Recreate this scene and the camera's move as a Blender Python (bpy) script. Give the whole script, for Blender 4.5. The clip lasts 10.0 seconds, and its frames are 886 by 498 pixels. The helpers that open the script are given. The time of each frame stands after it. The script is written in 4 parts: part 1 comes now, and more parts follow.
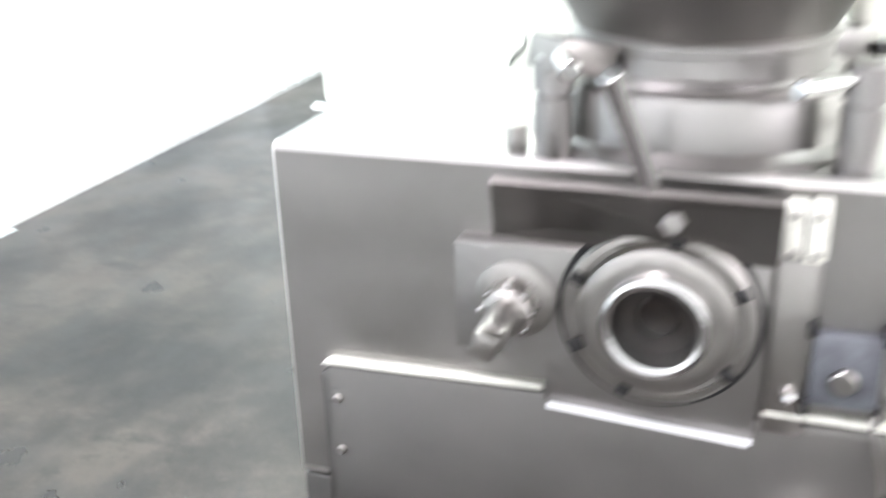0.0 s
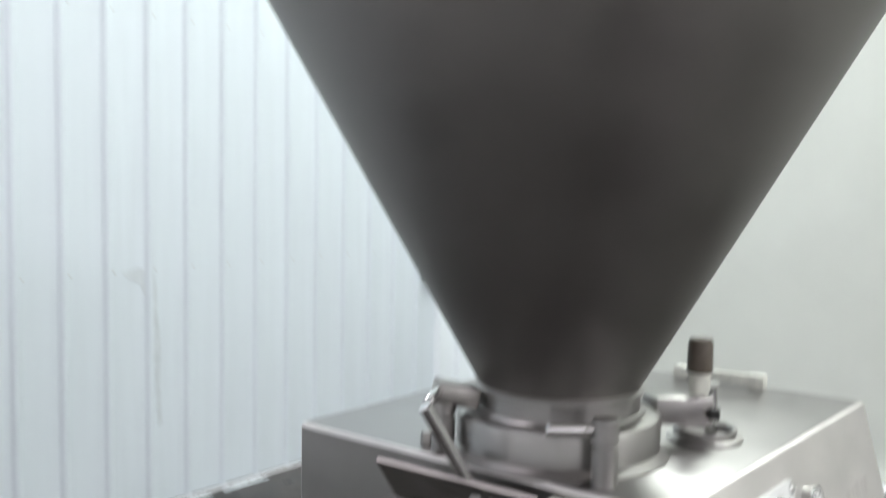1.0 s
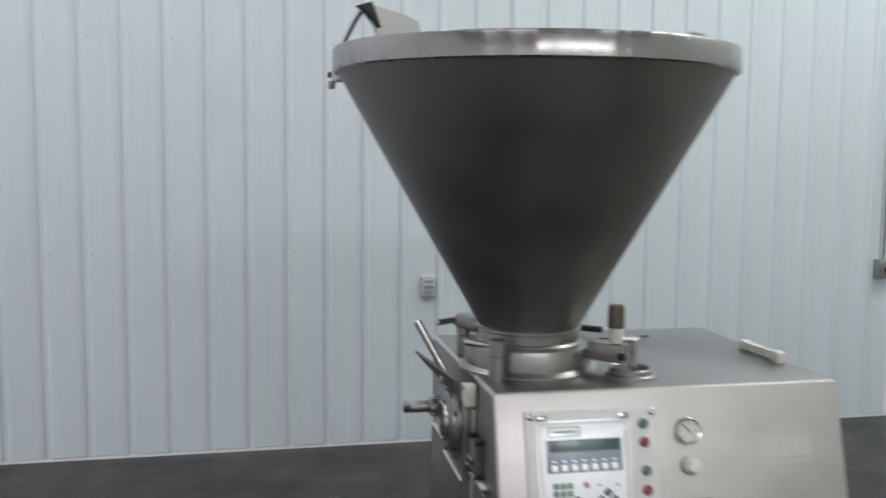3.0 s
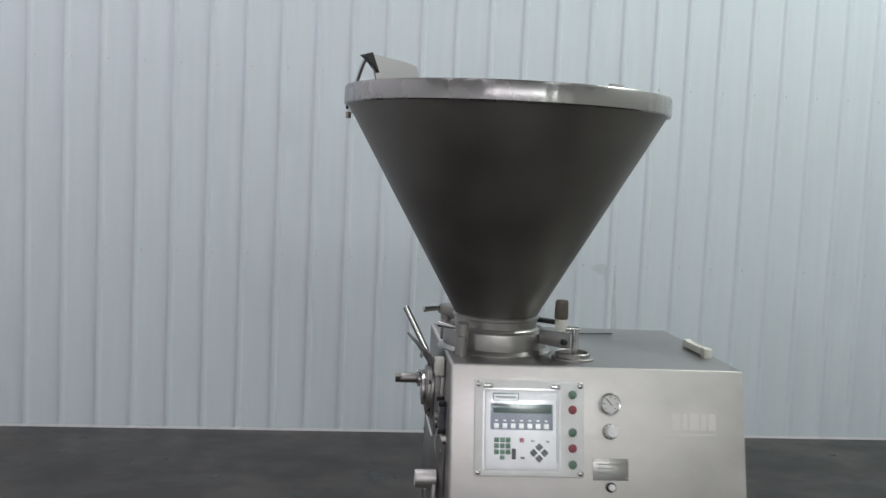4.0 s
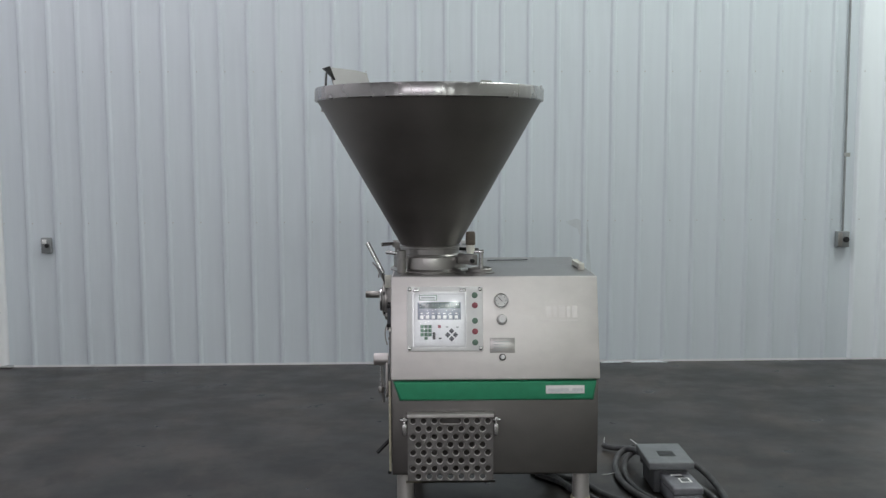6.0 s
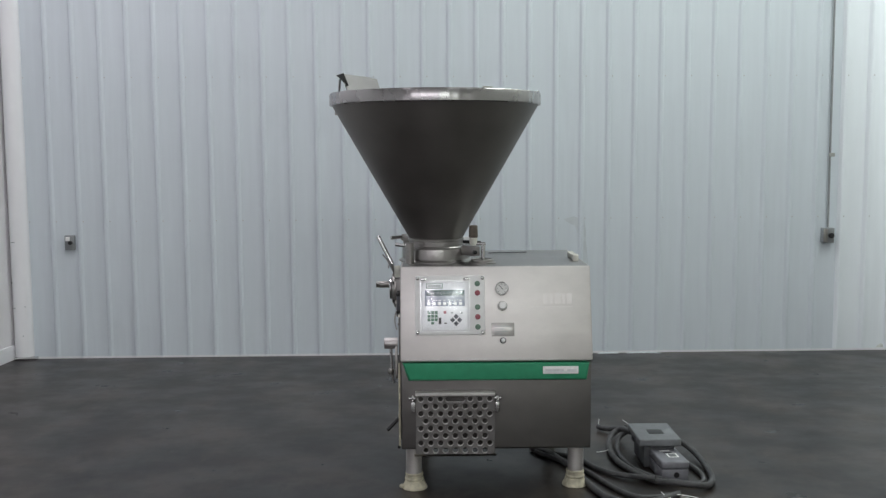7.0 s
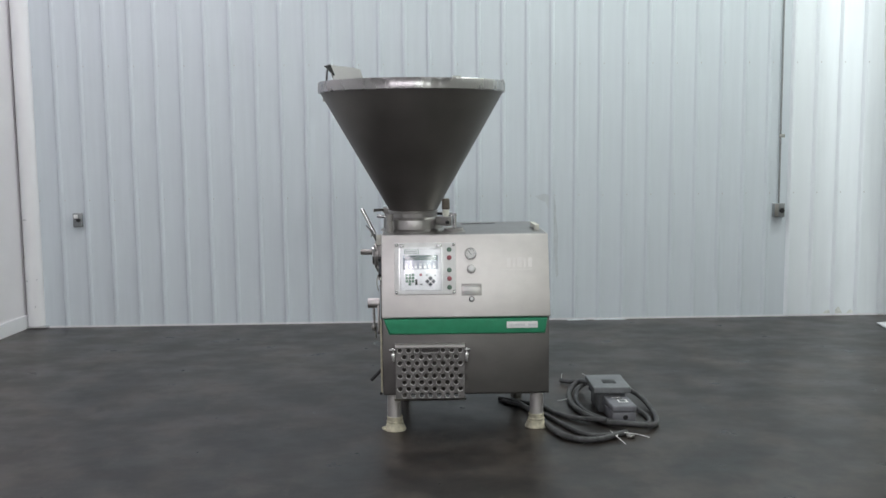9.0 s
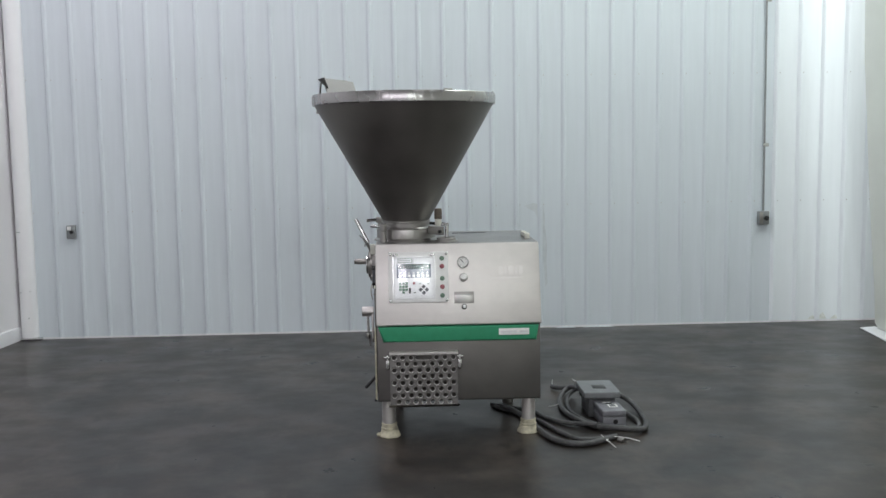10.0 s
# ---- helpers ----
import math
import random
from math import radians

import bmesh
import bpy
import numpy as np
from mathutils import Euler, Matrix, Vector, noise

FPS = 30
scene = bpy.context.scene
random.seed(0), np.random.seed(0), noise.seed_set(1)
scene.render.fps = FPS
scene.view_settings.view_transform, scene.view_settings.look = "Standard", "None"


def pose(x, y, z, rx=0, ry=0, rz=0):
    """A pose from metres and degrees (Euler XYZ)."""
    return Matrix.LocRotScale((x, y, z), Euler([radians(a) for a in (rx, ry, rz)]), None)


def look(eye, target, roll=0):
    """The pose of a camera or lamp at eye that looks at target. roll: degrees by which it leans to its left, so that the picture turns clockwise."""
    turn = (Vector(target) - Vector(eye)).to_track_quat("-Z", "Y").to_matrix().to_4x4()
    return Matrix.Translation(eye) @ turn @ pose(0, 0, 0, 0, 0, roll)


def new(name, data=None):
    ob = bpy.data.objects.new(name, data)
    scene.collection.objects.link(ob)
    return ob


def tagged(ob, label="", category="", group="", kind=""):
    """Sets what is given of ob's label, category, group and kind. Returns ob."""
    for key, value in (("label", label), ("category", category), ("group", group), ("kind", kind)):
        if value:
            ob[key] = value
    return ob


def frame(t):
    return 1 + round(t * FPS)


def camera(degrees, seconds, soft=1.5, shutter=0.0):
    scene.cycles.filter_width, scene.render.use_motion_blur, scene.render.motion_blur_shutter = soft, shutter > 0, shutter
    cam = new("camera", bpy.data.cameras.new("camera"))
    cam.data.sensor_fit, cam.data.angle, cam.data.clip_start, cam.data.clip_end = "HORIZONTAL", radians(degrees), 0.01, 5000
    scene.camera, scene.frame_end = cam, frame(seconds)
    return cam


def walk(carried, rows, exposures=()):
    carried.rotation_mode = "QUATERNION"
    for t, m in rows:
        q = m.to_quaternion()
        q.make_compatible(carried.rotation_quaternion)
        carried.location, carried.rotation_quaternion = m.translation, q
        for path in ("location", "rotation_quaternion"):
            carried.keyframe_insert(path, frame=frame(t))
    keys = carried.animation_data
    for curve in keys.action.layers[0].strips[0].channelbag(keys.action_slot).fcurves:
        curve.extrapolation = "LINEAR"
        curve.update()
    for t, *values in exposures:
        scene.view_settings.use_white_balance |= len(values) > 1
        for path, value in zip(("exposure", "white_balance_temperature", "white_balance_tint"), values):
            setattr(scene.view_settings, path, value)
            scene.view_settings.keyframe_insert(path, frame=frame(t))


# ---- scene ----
# The camera and its walk
cam = camera(49.0, 10.0, soft=1.35, shutter=0.6)
PATH = [
    (0, (-0.897, 0.203, 1.336), (0.846, 0.827, 0.579), -1.8),
    (0.2, (-0.952, 0.051, 1.381), (0.772, 0.815, 0.715), -1.3),
    (0.5, (-1.042, -0.158, 1.403), (0.595, 0.881, 0.913), -0.4),
    (0.7, (-1.084, -0.295, 1.454), (0.511, 0.843, 1.053), 1.2),
    (0.8, (-1.105, -0.370, 1.471), (0.481, 0.801, 1.133), 2.2),
    (1.0, (-1.179, -0.538, 1.498), (0.380, 0.704, 1.344), 1.0),
    (1.2, (-1.123, -0.676, 1.531), (0.315, 0.712, 1.465), 1.7),
    (1.5, (-1.100, -0.920, 1.578), (0.075, 0.698, 1.563), 2.1),
    (1.7, (-1.104, -1.082, 1.577), (-0.018, 0.597, 1.609), 3.0),
    (2.0, (-1.025, -1.364, 1.592), (-0.112, 0.415, 1.604), 3.4),
    (2.2, (-0.945, -1.512, 1.602), (-0.216, 0.347, 1.486), 3.4),
    (2.5, (-0.802, -1.739, 1.594), (-0.265, 0.185, 1.494), 1.9),
    (2.7, (-0.708, -1.878, 1.596), (-0.269, 0.069, 1.470), 2.6),
    (3.0, (-0.563, -2.115, 1.613), (-0.158, -0.167, 1.407), 0.6),
    (3.2, (-0.463, -2.261, 1.608), (-0.090, -0.305, 1.422), 0.4),
    (4.3, (-0.150, -2.990, 1.622), (-0.010, -1.004, 1.459), 2.2),
    (4.5, (0.0, -3.158, 1.587), (0.124, -1.168, 1.431), 1.3),
    (4.7, (0.011, -3.297, 1.592), (0.185, -1.316, 1.378), 2.2),
    (5, (0.074, -3.502, 1.582), (0.196, -1.518, 1.357), 0.6),
    (5.5, (0.166, -3.821, 1.593), (0.205, -1.833, 1.378), 0.1),
    (7, (0.143, -4.455, 1.582), (0.167, -2.465, 1.382), -0.3),
    (7.2, (0.141, -4.490, 1.573), (0.184, -2.503, 1.357), -0.3),
    (7.5, (0.146, -4.538, 1.576), (0.199, -2.551, 1.35), -0.6),
    (8, (0.192, -4.729, 1.552), (0.27, -2.742, 1.334), 0.0),
    (8.5, (0.227, -4.932, 1.565), (0.268, -2.95, 1.3), -0.2),
    (8.7, (0.231, -5.014, 1.567), (0.279, -3.032, 1.303), -0.4),
    (9, (0.207, -5.077, 1.572), (0.252, -3.092, 1.339), -0.5),
    (9.2, (0.195, -5.126, 1.574), (0.258, -3.140, 1.351), -0.4),
    (9.5, (0.179, -5.16, 1.581), (0.227, -3.174, 1.355), -0.7),
    (9.7, (0.179, -5.192, 1.578), (0.238, -3.206, 1.351), -0.7),
    (10, (0.174, -5.178, 1.578), (0.246, -3.191, 1.365), -0.8),
]
EXPOSURES = [(0, 1.92), (0.2, 1.7), (0.5, 1.25), (1.0, 0.46), (1.5, 0.24), (2.0, 0.07), (2.5, -0.16), (3.2, -0.28), (5.5, -0.53), (7.5, -0.44), (8.5, -0.28), (10, -0.28)]
walk(cam, [(t, look(eye, target, roll)) for t, eye, target, roll in PATH], EXPOSURES)

# World and lamps: a closed hall lit by ceiling fixtures
world = bpy.data.worlds.new("world")
scene.world = world
world.use_nodes = True
world.node_tree.nodes["Background"].inputs[0].default_value = (0.8, 0.88, 1.0, 1)
world.node_tree.nodes["Background"].inputs[1].default_value = 0.1
CEILING = 5.0
# x, y, watts, colour: bluish tubes to the west, greener ones to the east
BLUE, GREENISH = (0.98, 0.925, 1.0), (0.93, 0.987, 0.972)
# The lamp at x 5.1 is added, unseen, to brighten bays behind the partition
LAMPS = [(-1.7, 1.3, 72, BLUE), (1.1, 1.3, 41, GREENISH), (3.4, 0.7, 108, GREENISH), (5.1, 1.1, 165, GREENISH), (-1.6, -2.6, 15, BLUE), (1.6, -2.6, 15, GREENISH), (-1.6, -9.0, 270, BLUE), (1.6, -9.0, 270, GREENISH)]


# ---- materials ----
def nodes_of(name):
    m = bpy.data.materials.new(name)
    m.use_nodes = True
    return m, m.node_tree, m.node_tree.nodes["Principled BSDF"]


def add(tree, kind, **values):
    n = tree.nodes.new(kind)
    for key, value in values.items():
        n.inputs[key.replace("_", " ")].default_value = value
    return n


def coords(tree, scale=(1, 1, 1)):
    """Object coordinates, stretched."""
    tc = tree.nodes.new("ShaderNodeTexCoord")
    mp = tree.nodes.new("ShaderNodeMapping")
    mp.inputs["Scale"].default_value = scale
    tree.links.new(tc.outputs["Object"], mp.inputs["Vector"])
    return mp.outputs["Vector"]


def noise_of(tree, scale, stretch=(1, 1, 1), detail=4.0, rough=0.55):
    n = add(tree, "ShaderNodeTexNoise", Scale=scale, Detail=detail, Roughness=rough)
    tree.links.new(coords(tree, stretch), n.inputs["Vector"])
    return n.outputs["Fac"]


def ramp_of(tree, fac, stops):
    r = tree.nodes.new("ShaderNodeValToRGB")
    e = r.color_ramp.elements
    while len(e) < len(stops):
        e.new(0.5)
    for item, (pos, col) in zip(e, stops):
        item.position = pos
        item.color = (*col, 1) if len(col) == 3 else col
    tree.links.new(fac, r.inputs["Fac"])
    return r.outputs["Color"]


def mix_of(tree, fac, a, b, mode="MIX"):
    m = tree.nodes.new("ShaderNodeMix")
    m.data_type, m.blend_type = "RGBA", mode
    if isinstance(fac, float):
        m.inputs[0].default_value = fac
    else:
        tree.links.new(fac, m.inputs[0])
    for i, v in ((6, a), (7, b)):
        if isinstance(v, tuple):
            m.inputs[i].default_value = (*v, 1)
        else:
            tree.links.new(v, m.inputs[i])
    return m.outputs[2]


def bump_of(tree, bsdf, height, strength, distance):
    b = add(tree, "ShaderNodeBump", Strength=strength, Distance=distance)
    tree.links.new(height, b.inputs["Height"])
    tree.links.new(b.outputs["Normal"], bsdf.inputs["Normal"])


def range_of(tree, fac, lo, hi):
    r = add(tree, "ShaderNodeMapRange")
    r.inputs["To Min"].default_value, r.inputs["To Max"].default_value = lo, hi
    r.inputs["From Min"].default_value, r.inputs["From Max"].default_value = 0.3, 0.7
    tree.links.new(fac, r.inputs["Value"])
    return r.outputs["Result"]


def steel(name, base, lo, hi, grain=(1, 1, 60), smear=0.06):
    """Stainless steel: brushed grain along one way, cloudy wipe marks."""
    m, t, b = nodes_of(name)
    fine = noise_of(t, 9.0, grain, 3.0)
    cloud = noise_of(t, 5.0, (1, 1, 1.6), 5.0)
    dark = tuple(c * (1 - smear * 3) for c in base)
    col = mix_of(t, ramp_of(t, cloud, [(0.3, (0, 0, 0)), (0.7, (1, 1, 1))]), dark, base)
    t.links.new(col, b.inputs["Base Color"])
    b.inputs["Metallic"].default_value = 1.0
    t.links.new(range_of(t, cloud, lo, hi), b.inputs["Roughness"])
    bump_of(t, b, fine, 0.12, 0.002)
    return m


def paint(name, base, rough=0.5, spread=0.08, scale=12.0, metal=0.0, bump=0.1, coat=0.0):
    """Painted or moulded surface with slight mottling."""
    m, t, b = nodes_of(name)
    n = noise_of(t, scale, (1, 1, 1), 5.0)
    dark = tuple(max(c * (1 - 2 * spread), 0) for c in base)
    t.links.new(mix_of(t, ramp_of(t, n, [(0.35, (0, 0, 0)), (0.65, (1, 1, 1))]), dark, base), b.inputs["Base Color"])
    b.inputs["Roughness"].default_value = rough
    b.inputs["Metallic"].default_value = metal
    b.inputs["Coat Weight"].default_value = coat
    bump_of(t, b, noise_of(t, scale * 8, (1, 1, 1), 2.0), bump, 0.001)
    return m


def wall_paint(name, base):
    """White painted sheet steel with faint vertical streaks and grime."""
    m, t, b = nodes_of(name)
    tc = t.nodes.new("ShaderNodeTexCoord")
    info = t.nodes.new("ShaderNodeObjectInfo")
    shift = t.nodes.new("ShaderNodeVectorMath")
    shift.operation = "MULTIPLY_ADD"
    t.links.new(info.outputs["Random"], shift.inputs[0])
    shift.inputs[1].default_value = (40, 40, 40)
    t.links.new(tc.outputs["Object"], shift.inputs[2])

    def varied(scale, stretch, detail):
        mp = t.nodes.new("ShaderNodeMapping")
        mp.inputs["Scale"].default_value = stretch
        t.links.new(shift.outputs["Vector"], mp.inputs["Vector"])
        n = add(t, "ShaderNodeTexNoise", Scale=scale, Detail=detail)
        t.links.new(mp.outputs["Vector"], n.inputs["Vector"])
        return n.outputs["Fac"]
    streak = varied(6.0, (4, 4, 0.25), 4.0)
    blot = varied(1.3, (1, 1, 1), 6.0)
    col = mix_of(t, ramp_of(t, streak, [(0.35, (0, 0, 0)), (0.7, (1, 1, 1))]), tuple(c * 0.95 for c in base), base)
    col = mix_of(t, ramp_of(t, blot, [(0.62, (0, 0, 0)), (0.78, (0.35, 0.35, 0.35))]), col, tuple(c * 0.82 for c in base))
    tint = add(t, "ShaderNodeMapRange")
    tint.inputs["To Min"].default_value, tint.inputs["To Max"].default_value = 0.0, 0.5
    t.links.new(info.outputs["Random"], tint.inputs["Value"])
    col = mix_of(t, tint.outputs["Result"], col, tuple(c * 0.96 for c in base))
    t.links.new(col, b.inputs["Base Color"])
    b.inputs["Roughness"].default_value = 0.42
    bump_of(t, b, varied(3.0, (1, 1, 0.5), 3.0), 0.35, 0.008)
    return m


def concrete(name):
    """Dark sealed concrete: cloudy tone, dark drag marks, pale scuffs, uneven gloss."""
    m, t, b = nodes_of(name)
    cloud = noise_of(t, 2.1, (1.0, 0.9, 1), 8.0, 0.66)
    mid = noise_of(t, 2.6, (1, 1.5, 1), 4.0, 0.6)
    fine = noise_of(t, 55.0, (1, 1, 1), 4.0)
    col = ramp_of(t, cloud, [(0.40, (0.0095, 0.0075, 0.0062)), (0.5, (0.0245, 0.0196, 0.0163)), (0.61, (0.058, 0.047, 0.039))])
    col = mix_of(t, ramp_of(t, mid, [(0.30, (0.75, 0.75, 0.75)), (0.46, (0, 0, 0))]), col, (0.018, 0.0175, 0.0175))
    col = mix_of(t, ramp_of(t, mid, [(0.56, (0, 0, 0)), (0.76, (0.45, 0.45, 0.45))]), col, (0.085, 0.075, 0.066))
    col = mix_of(t, range_of(t, fine, 0.0, 0.25), col, (0.025, 0.025, 0.025))
    marks = noise_of(t, 4.6, (0.9, 0.6, 1), 5.0, 0.62)
    col = mix_of(t, ramp_of(t, marks, [(0.60, (0, 0, 0)), (0.68, (0.7, 0.7, 0.7))]), col, (0.008, 0.007, 0.0065))
    scuffs = noise_of(t, 5.5, (1.2, 0.5, 1), 6.0, 0.66)
    col = mix_of(t, ramp_of(t, scuffs, [(0.60, (0, 0, 0)), (0.72, (0.45, 0.45, 0.45))]), col, (0.085, 0.070, 0.058))
    t.links.new(col, b.inputs["Base Color"])
    t.links.new(range_of(t, mid, 0.26, 0.42), b.inputs["Roughness"])
    b.inputs["Specular IOR Level"].default_value = 0.42
    bump_of(t, b, mid, 0.06, 0.004)
    return m


STEEL_FACE = steel("satin_steel", (0.76, 0.732, 0.715), 0.42, 0.60, (60, 60, 1.0), 0.06)
# Cone base darkened: the dark floor it mirrors is painted into the colour
STEEL_CONE = steel("shaded_hopper_steel", (0.225, 0.213, 0.203), 0.43, 0.52, (1, 1, 60), 0.05)
STEEL_BRIGHT = steel("bright_steel", (0.66, 0.655, 0.65), 0.14, 0.26, (1, 1, 20), 0.04)
def rim_steel():
    """Polished band, slightly buckled so that reflections break into upright streaks."""
    m, t, b = nodes_of("rim_steel")
    b.inputs["Metallic"].default_value = 1.0
    b.inputs["Base Color"].default_value = (0.37, 0.36, 0.36, 1)
    t.links.new(range_of(t, noise_of(t, 5.0, (1, 1, 1), 4.0), 0.22, 0.32), b.inputs["Roughness"])
    bump_of(t, b, noise_of(t, 7.0, (1, 1, 0.02), 2.0), 0.7, 0.03)
    return m


STEEL_RIM = rim_steel()
STEEL_DARK = steel("worn_steel", (0.40, 0.385, 0.365), 0.3, 0.45, (1, 30, 30), 0.08)
# Housing steel again, base darkened to carry shade and floor reflection low down
STEEL_SHADED = steel("shaded_low_steel", (0.215, 0.206, 0.198), 0.38, 0.5, (60, 60, 1.0), 0.06)
GHOST = steel("ghost_steel", (0.768, 0.741, 0.724), 0.44, 0.62, (60, 60, 1.0), 0.06)
FLAP = steel("dull_flap_steel", (0.40, 0.385, 0.39), 0.5, 0.6, (1, 1, 40), 0.05)
# Light caught by the hole lips, painted in as a brighter steel
STEEL_LIP = steel("lit_lip_steel", (0.56, 0.545, 0.535), 0.34, 0.46, (1, 1, 40), 0.05)
# Plate base darkened so that the painted lip highlights stand out
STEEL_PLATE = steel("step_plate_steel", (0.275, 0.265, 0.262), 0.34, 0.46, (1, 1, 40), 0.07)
STEEL_MID = steel("grey_steel", (0.40, 0.387, 0.375), 0.28, 0.42, (1, 1, 40), 0.06)
WHITE_WALL = wall_paint("white_sheet", (0.685, 0.745, 0.79))
# Brighter copy of the sheet paint: stronger light on the east bays as colour
LIT_SHEET = wall_paint("lit_white_sheet", (0.86, 0.91, 0.945))
# Housing steel with a darker base, for the grey wall mirrored in the top
STEEL_TOP = steel("darkened_top_steel", (0.35, 0.34, 0.335), 0.27, 0.40, (1, 40, 40), 0.06)
POST_WHITE = paint("post_white", (0.93, 0.935, 0.95), 0.22, 0.015, 3.0, coat=0.5)
WHITE_TRIM = paint("white_trim", (0.88, 0.89, 0.91), 0.4, 0.03, 3.0)
WHITE_BOARD = paint("plain_white_wall", (0.85, 0.84, 0.86), 0.55, 0.03, 1.5)
CREAM_BOARD = paint("cream_panel", (0.86, 0.885, 0.81), 0.5, 0.03, 1.5)
GREY_BOARD = paint("pale_block_wall", (0.78, 0.78, 0.78), 0.7, 0.05, 2.0)
CONCRETE = concrete("sealed_concrete")
CEIL = paint("ceiling_white", (0.7, 0.7, 0.7), 0.7, 0.03, 2.0)
GREEN = paint("green_paint", (0.050, 0.38, 0.20), 0.38, 0.06, 20.0, coat=0.2)
CREAM = paint("cream_plastic", (0.80, 0.80, 0.72), 0.45, 0.10, 40.0)
FOOT = paint("cream_rubber", (0.66, 0.62, 0.47), 0.6, 0.20, 28.0, bump=0.4)
BROWN = paint("brown_grip", (0.14, 0.115, 0.09), 0.5, 0.15, 50.0)
LIGHT_BOX = paint("light_grey_metal", (0.30, 0.315, 0.32), 0.45, 0.08, 25.0, metal=0.3)
SCUFF = paint("scuffed_paint", (0.64, 0.69, 0.72), 0.6, 0.06, 14.0)
DAMP = paint("damp_stain", (0.83, 0.86, 0.82), 0.6, 0.12, 30.0)
# Brown taken near black: the bore is shallow, its deep shade is painted
BORE = paint("shaded_bore", (0.016, 0.011, 0.008), 0.35, 0.3, 60.0)
BLACK = paint("black_plastic", (0.018, 0.018, 0.019), 0.4, 0.1, 40.0)
RUBBER = paint("grey_cable", (0.085, 0.085, 0.088), 0.5, 0.25, 22.0, bump=0.5)
# Grey enamel darkened: shade under the overhanging cover as base colour
SHADED_BOX = paint("shaded_enamel", (0.085, 0.09, 0.095), 0.5, 0.12, 25.0)
PALE_BOX = paint("pale_enamel", (0.22, 0.222, 0.245), 0.42, 0.10, 25.0, coat=0.1)
PORT_GREY = paint("port_enamel", (0.13, 0.138, 0.155), 0.42, 0.2, 40.0, coat=0.1)
BLADE = steel("dark_blade_steel", (0.20, 0.19, 0.18), 0.4, 0.5, (1, 30, 30), 0.08)
# Darker copy of the housing steel, for the less lit outlet end
END_SHADED = steel("shaded_end_steel", (0.36, 0.348, 0.336), 0.36, 0.5, (60, 60, 1.0), 0.07)
GREY_BOX = paint("grey_enamel", (0.19, 0.20, 0.21), 0.42, 0.08, 25.0, coat=0.1)
WHITE_PANEL = paint("white_panel", (0.92, 0.92, 0.915), 0.35, 0.03, 30.0)
MEMBRANE = paint("membrane", (0.84, 0.845, 0.86), 0.3, 0.04, 30.0)
DISPLAY = paint("display_glass", (0.035, 0.075, 0.07), 0.12, 0.05, 30.0, bump=0.0)
SLATE = paint("key_field", (0.22, 0.25, 0.31), 0.3, 0.05, 30.0)
KEY_DARK = paint("dark_key", (0.06, 0.065, 0.08), 0.4, 0.05, 60.0)
KEY_GREEN = paint("green_key", (0.075, 0.17, 0.11), 0.45, 0.05, 60.0)
BTN_GREEN = paint("green_button", (0.15, 0.25, 0.185), 0.4, 0.06, 60.0)
BTN_RED = paint("red_button", (0.36, 0.085, 0.11), 0.4, 0.06, 60.0)
WHITE_LABEL = paint("white_label", (0.94, 0.94, 0.93), 0.4, 0.03, 60.0)
GREY_INK = paint("grey_ink", (0.33, 0.36, 0.36), 0.5, 0.05, 60.0)
PALE_INK = paint("pale_ink", (0.78, 0.80, 0.80), 0.5, 0.05, 60.0)
DIAL = paint("dial_face", (0.9, 0.9, 0.88), 0.5, 0.04, 60.0)
HOUSING = paint("lamp_housing", (0.6, 0.6, 0.6), 0.5, 0.04, 10.0)


def clear_cover():
    m, t, b = nodes_of("clear_cover")
    b.inputs["Base Color"].default_value = (0.985, 0.99, 0.995, 1)
    b.inputs["Roughness"].default_value = 0.13
    b.inputs["Transmission Weight"].default_value = 1.0
    b.inputs["IOR"].default_value = 1.42
    bump_of(t, b, noise_of(t, 6.0, (1, 1, 1), 1.0), 0.35, 0.01)
    return m


COVER = clear_cover()

# ---- mesh helpers ----
WORLD = {}


def root(name, at, label, category, group="", kind=""):
    ob = new(name)
    ob.location = at
    WORLD[ob] = Matrix.Translation(at)
    return tagged(ob, label, category, group, kind)


def mesh_of(name, bm, material, smooth=True, angle=35):
    me = bpy.data.meshes.new(name)
    bmesh.ops.recalc_face_normals(bm, faces=bm.faces)
    if smooth:
        for fc in bm.faces:
            fc.smooth = True
        for e in bm.edges:
            e.smooth = len(e.link_faces) == 2 and e.calc_face_angle(0) < radians(angle)
    bm.to_mesh(me)
    bm.free()
    me.materials.append(material)
    return me


def place(name, me, parent=None, m=None, label=""):
    ob = new(name, me)
    m = m or Matrix.Identity(4)
    ob.matrix_basis = m
    WORLD[ob] = m
    if parent:
        ob.parent = parent
        ob.matrix_parent_inverse = WORLD[parent].inverted()
    return tagged(ob, label)


def part(name, bm, material, parent=None, label="", m=None, smooth=True):
    return place(name, mesh_of(name, bm, material, smooth), parent, m, label)


def box(lo, hi, bevel=0.0, segs=2, bm=None):
    bm = bm or bmesh.new()
    size = [b - a for a, b in zip(lo, hi)]
    mid = [(a + b) / 2 for a, b in zip(lo, hi)]
    made = bmesh.ops.create_cube(bm, size=1, matrix=Matrix.LocRotScale(mid, None, size))
    if bevel:
        edges = list({e for v in made["verts"] for e in v.link_edges})
        bmesh.ops.bevel(bm, geom=edges, offset=bevel, segments=segs, profile=0.5, affect="EDGES")
    return bm


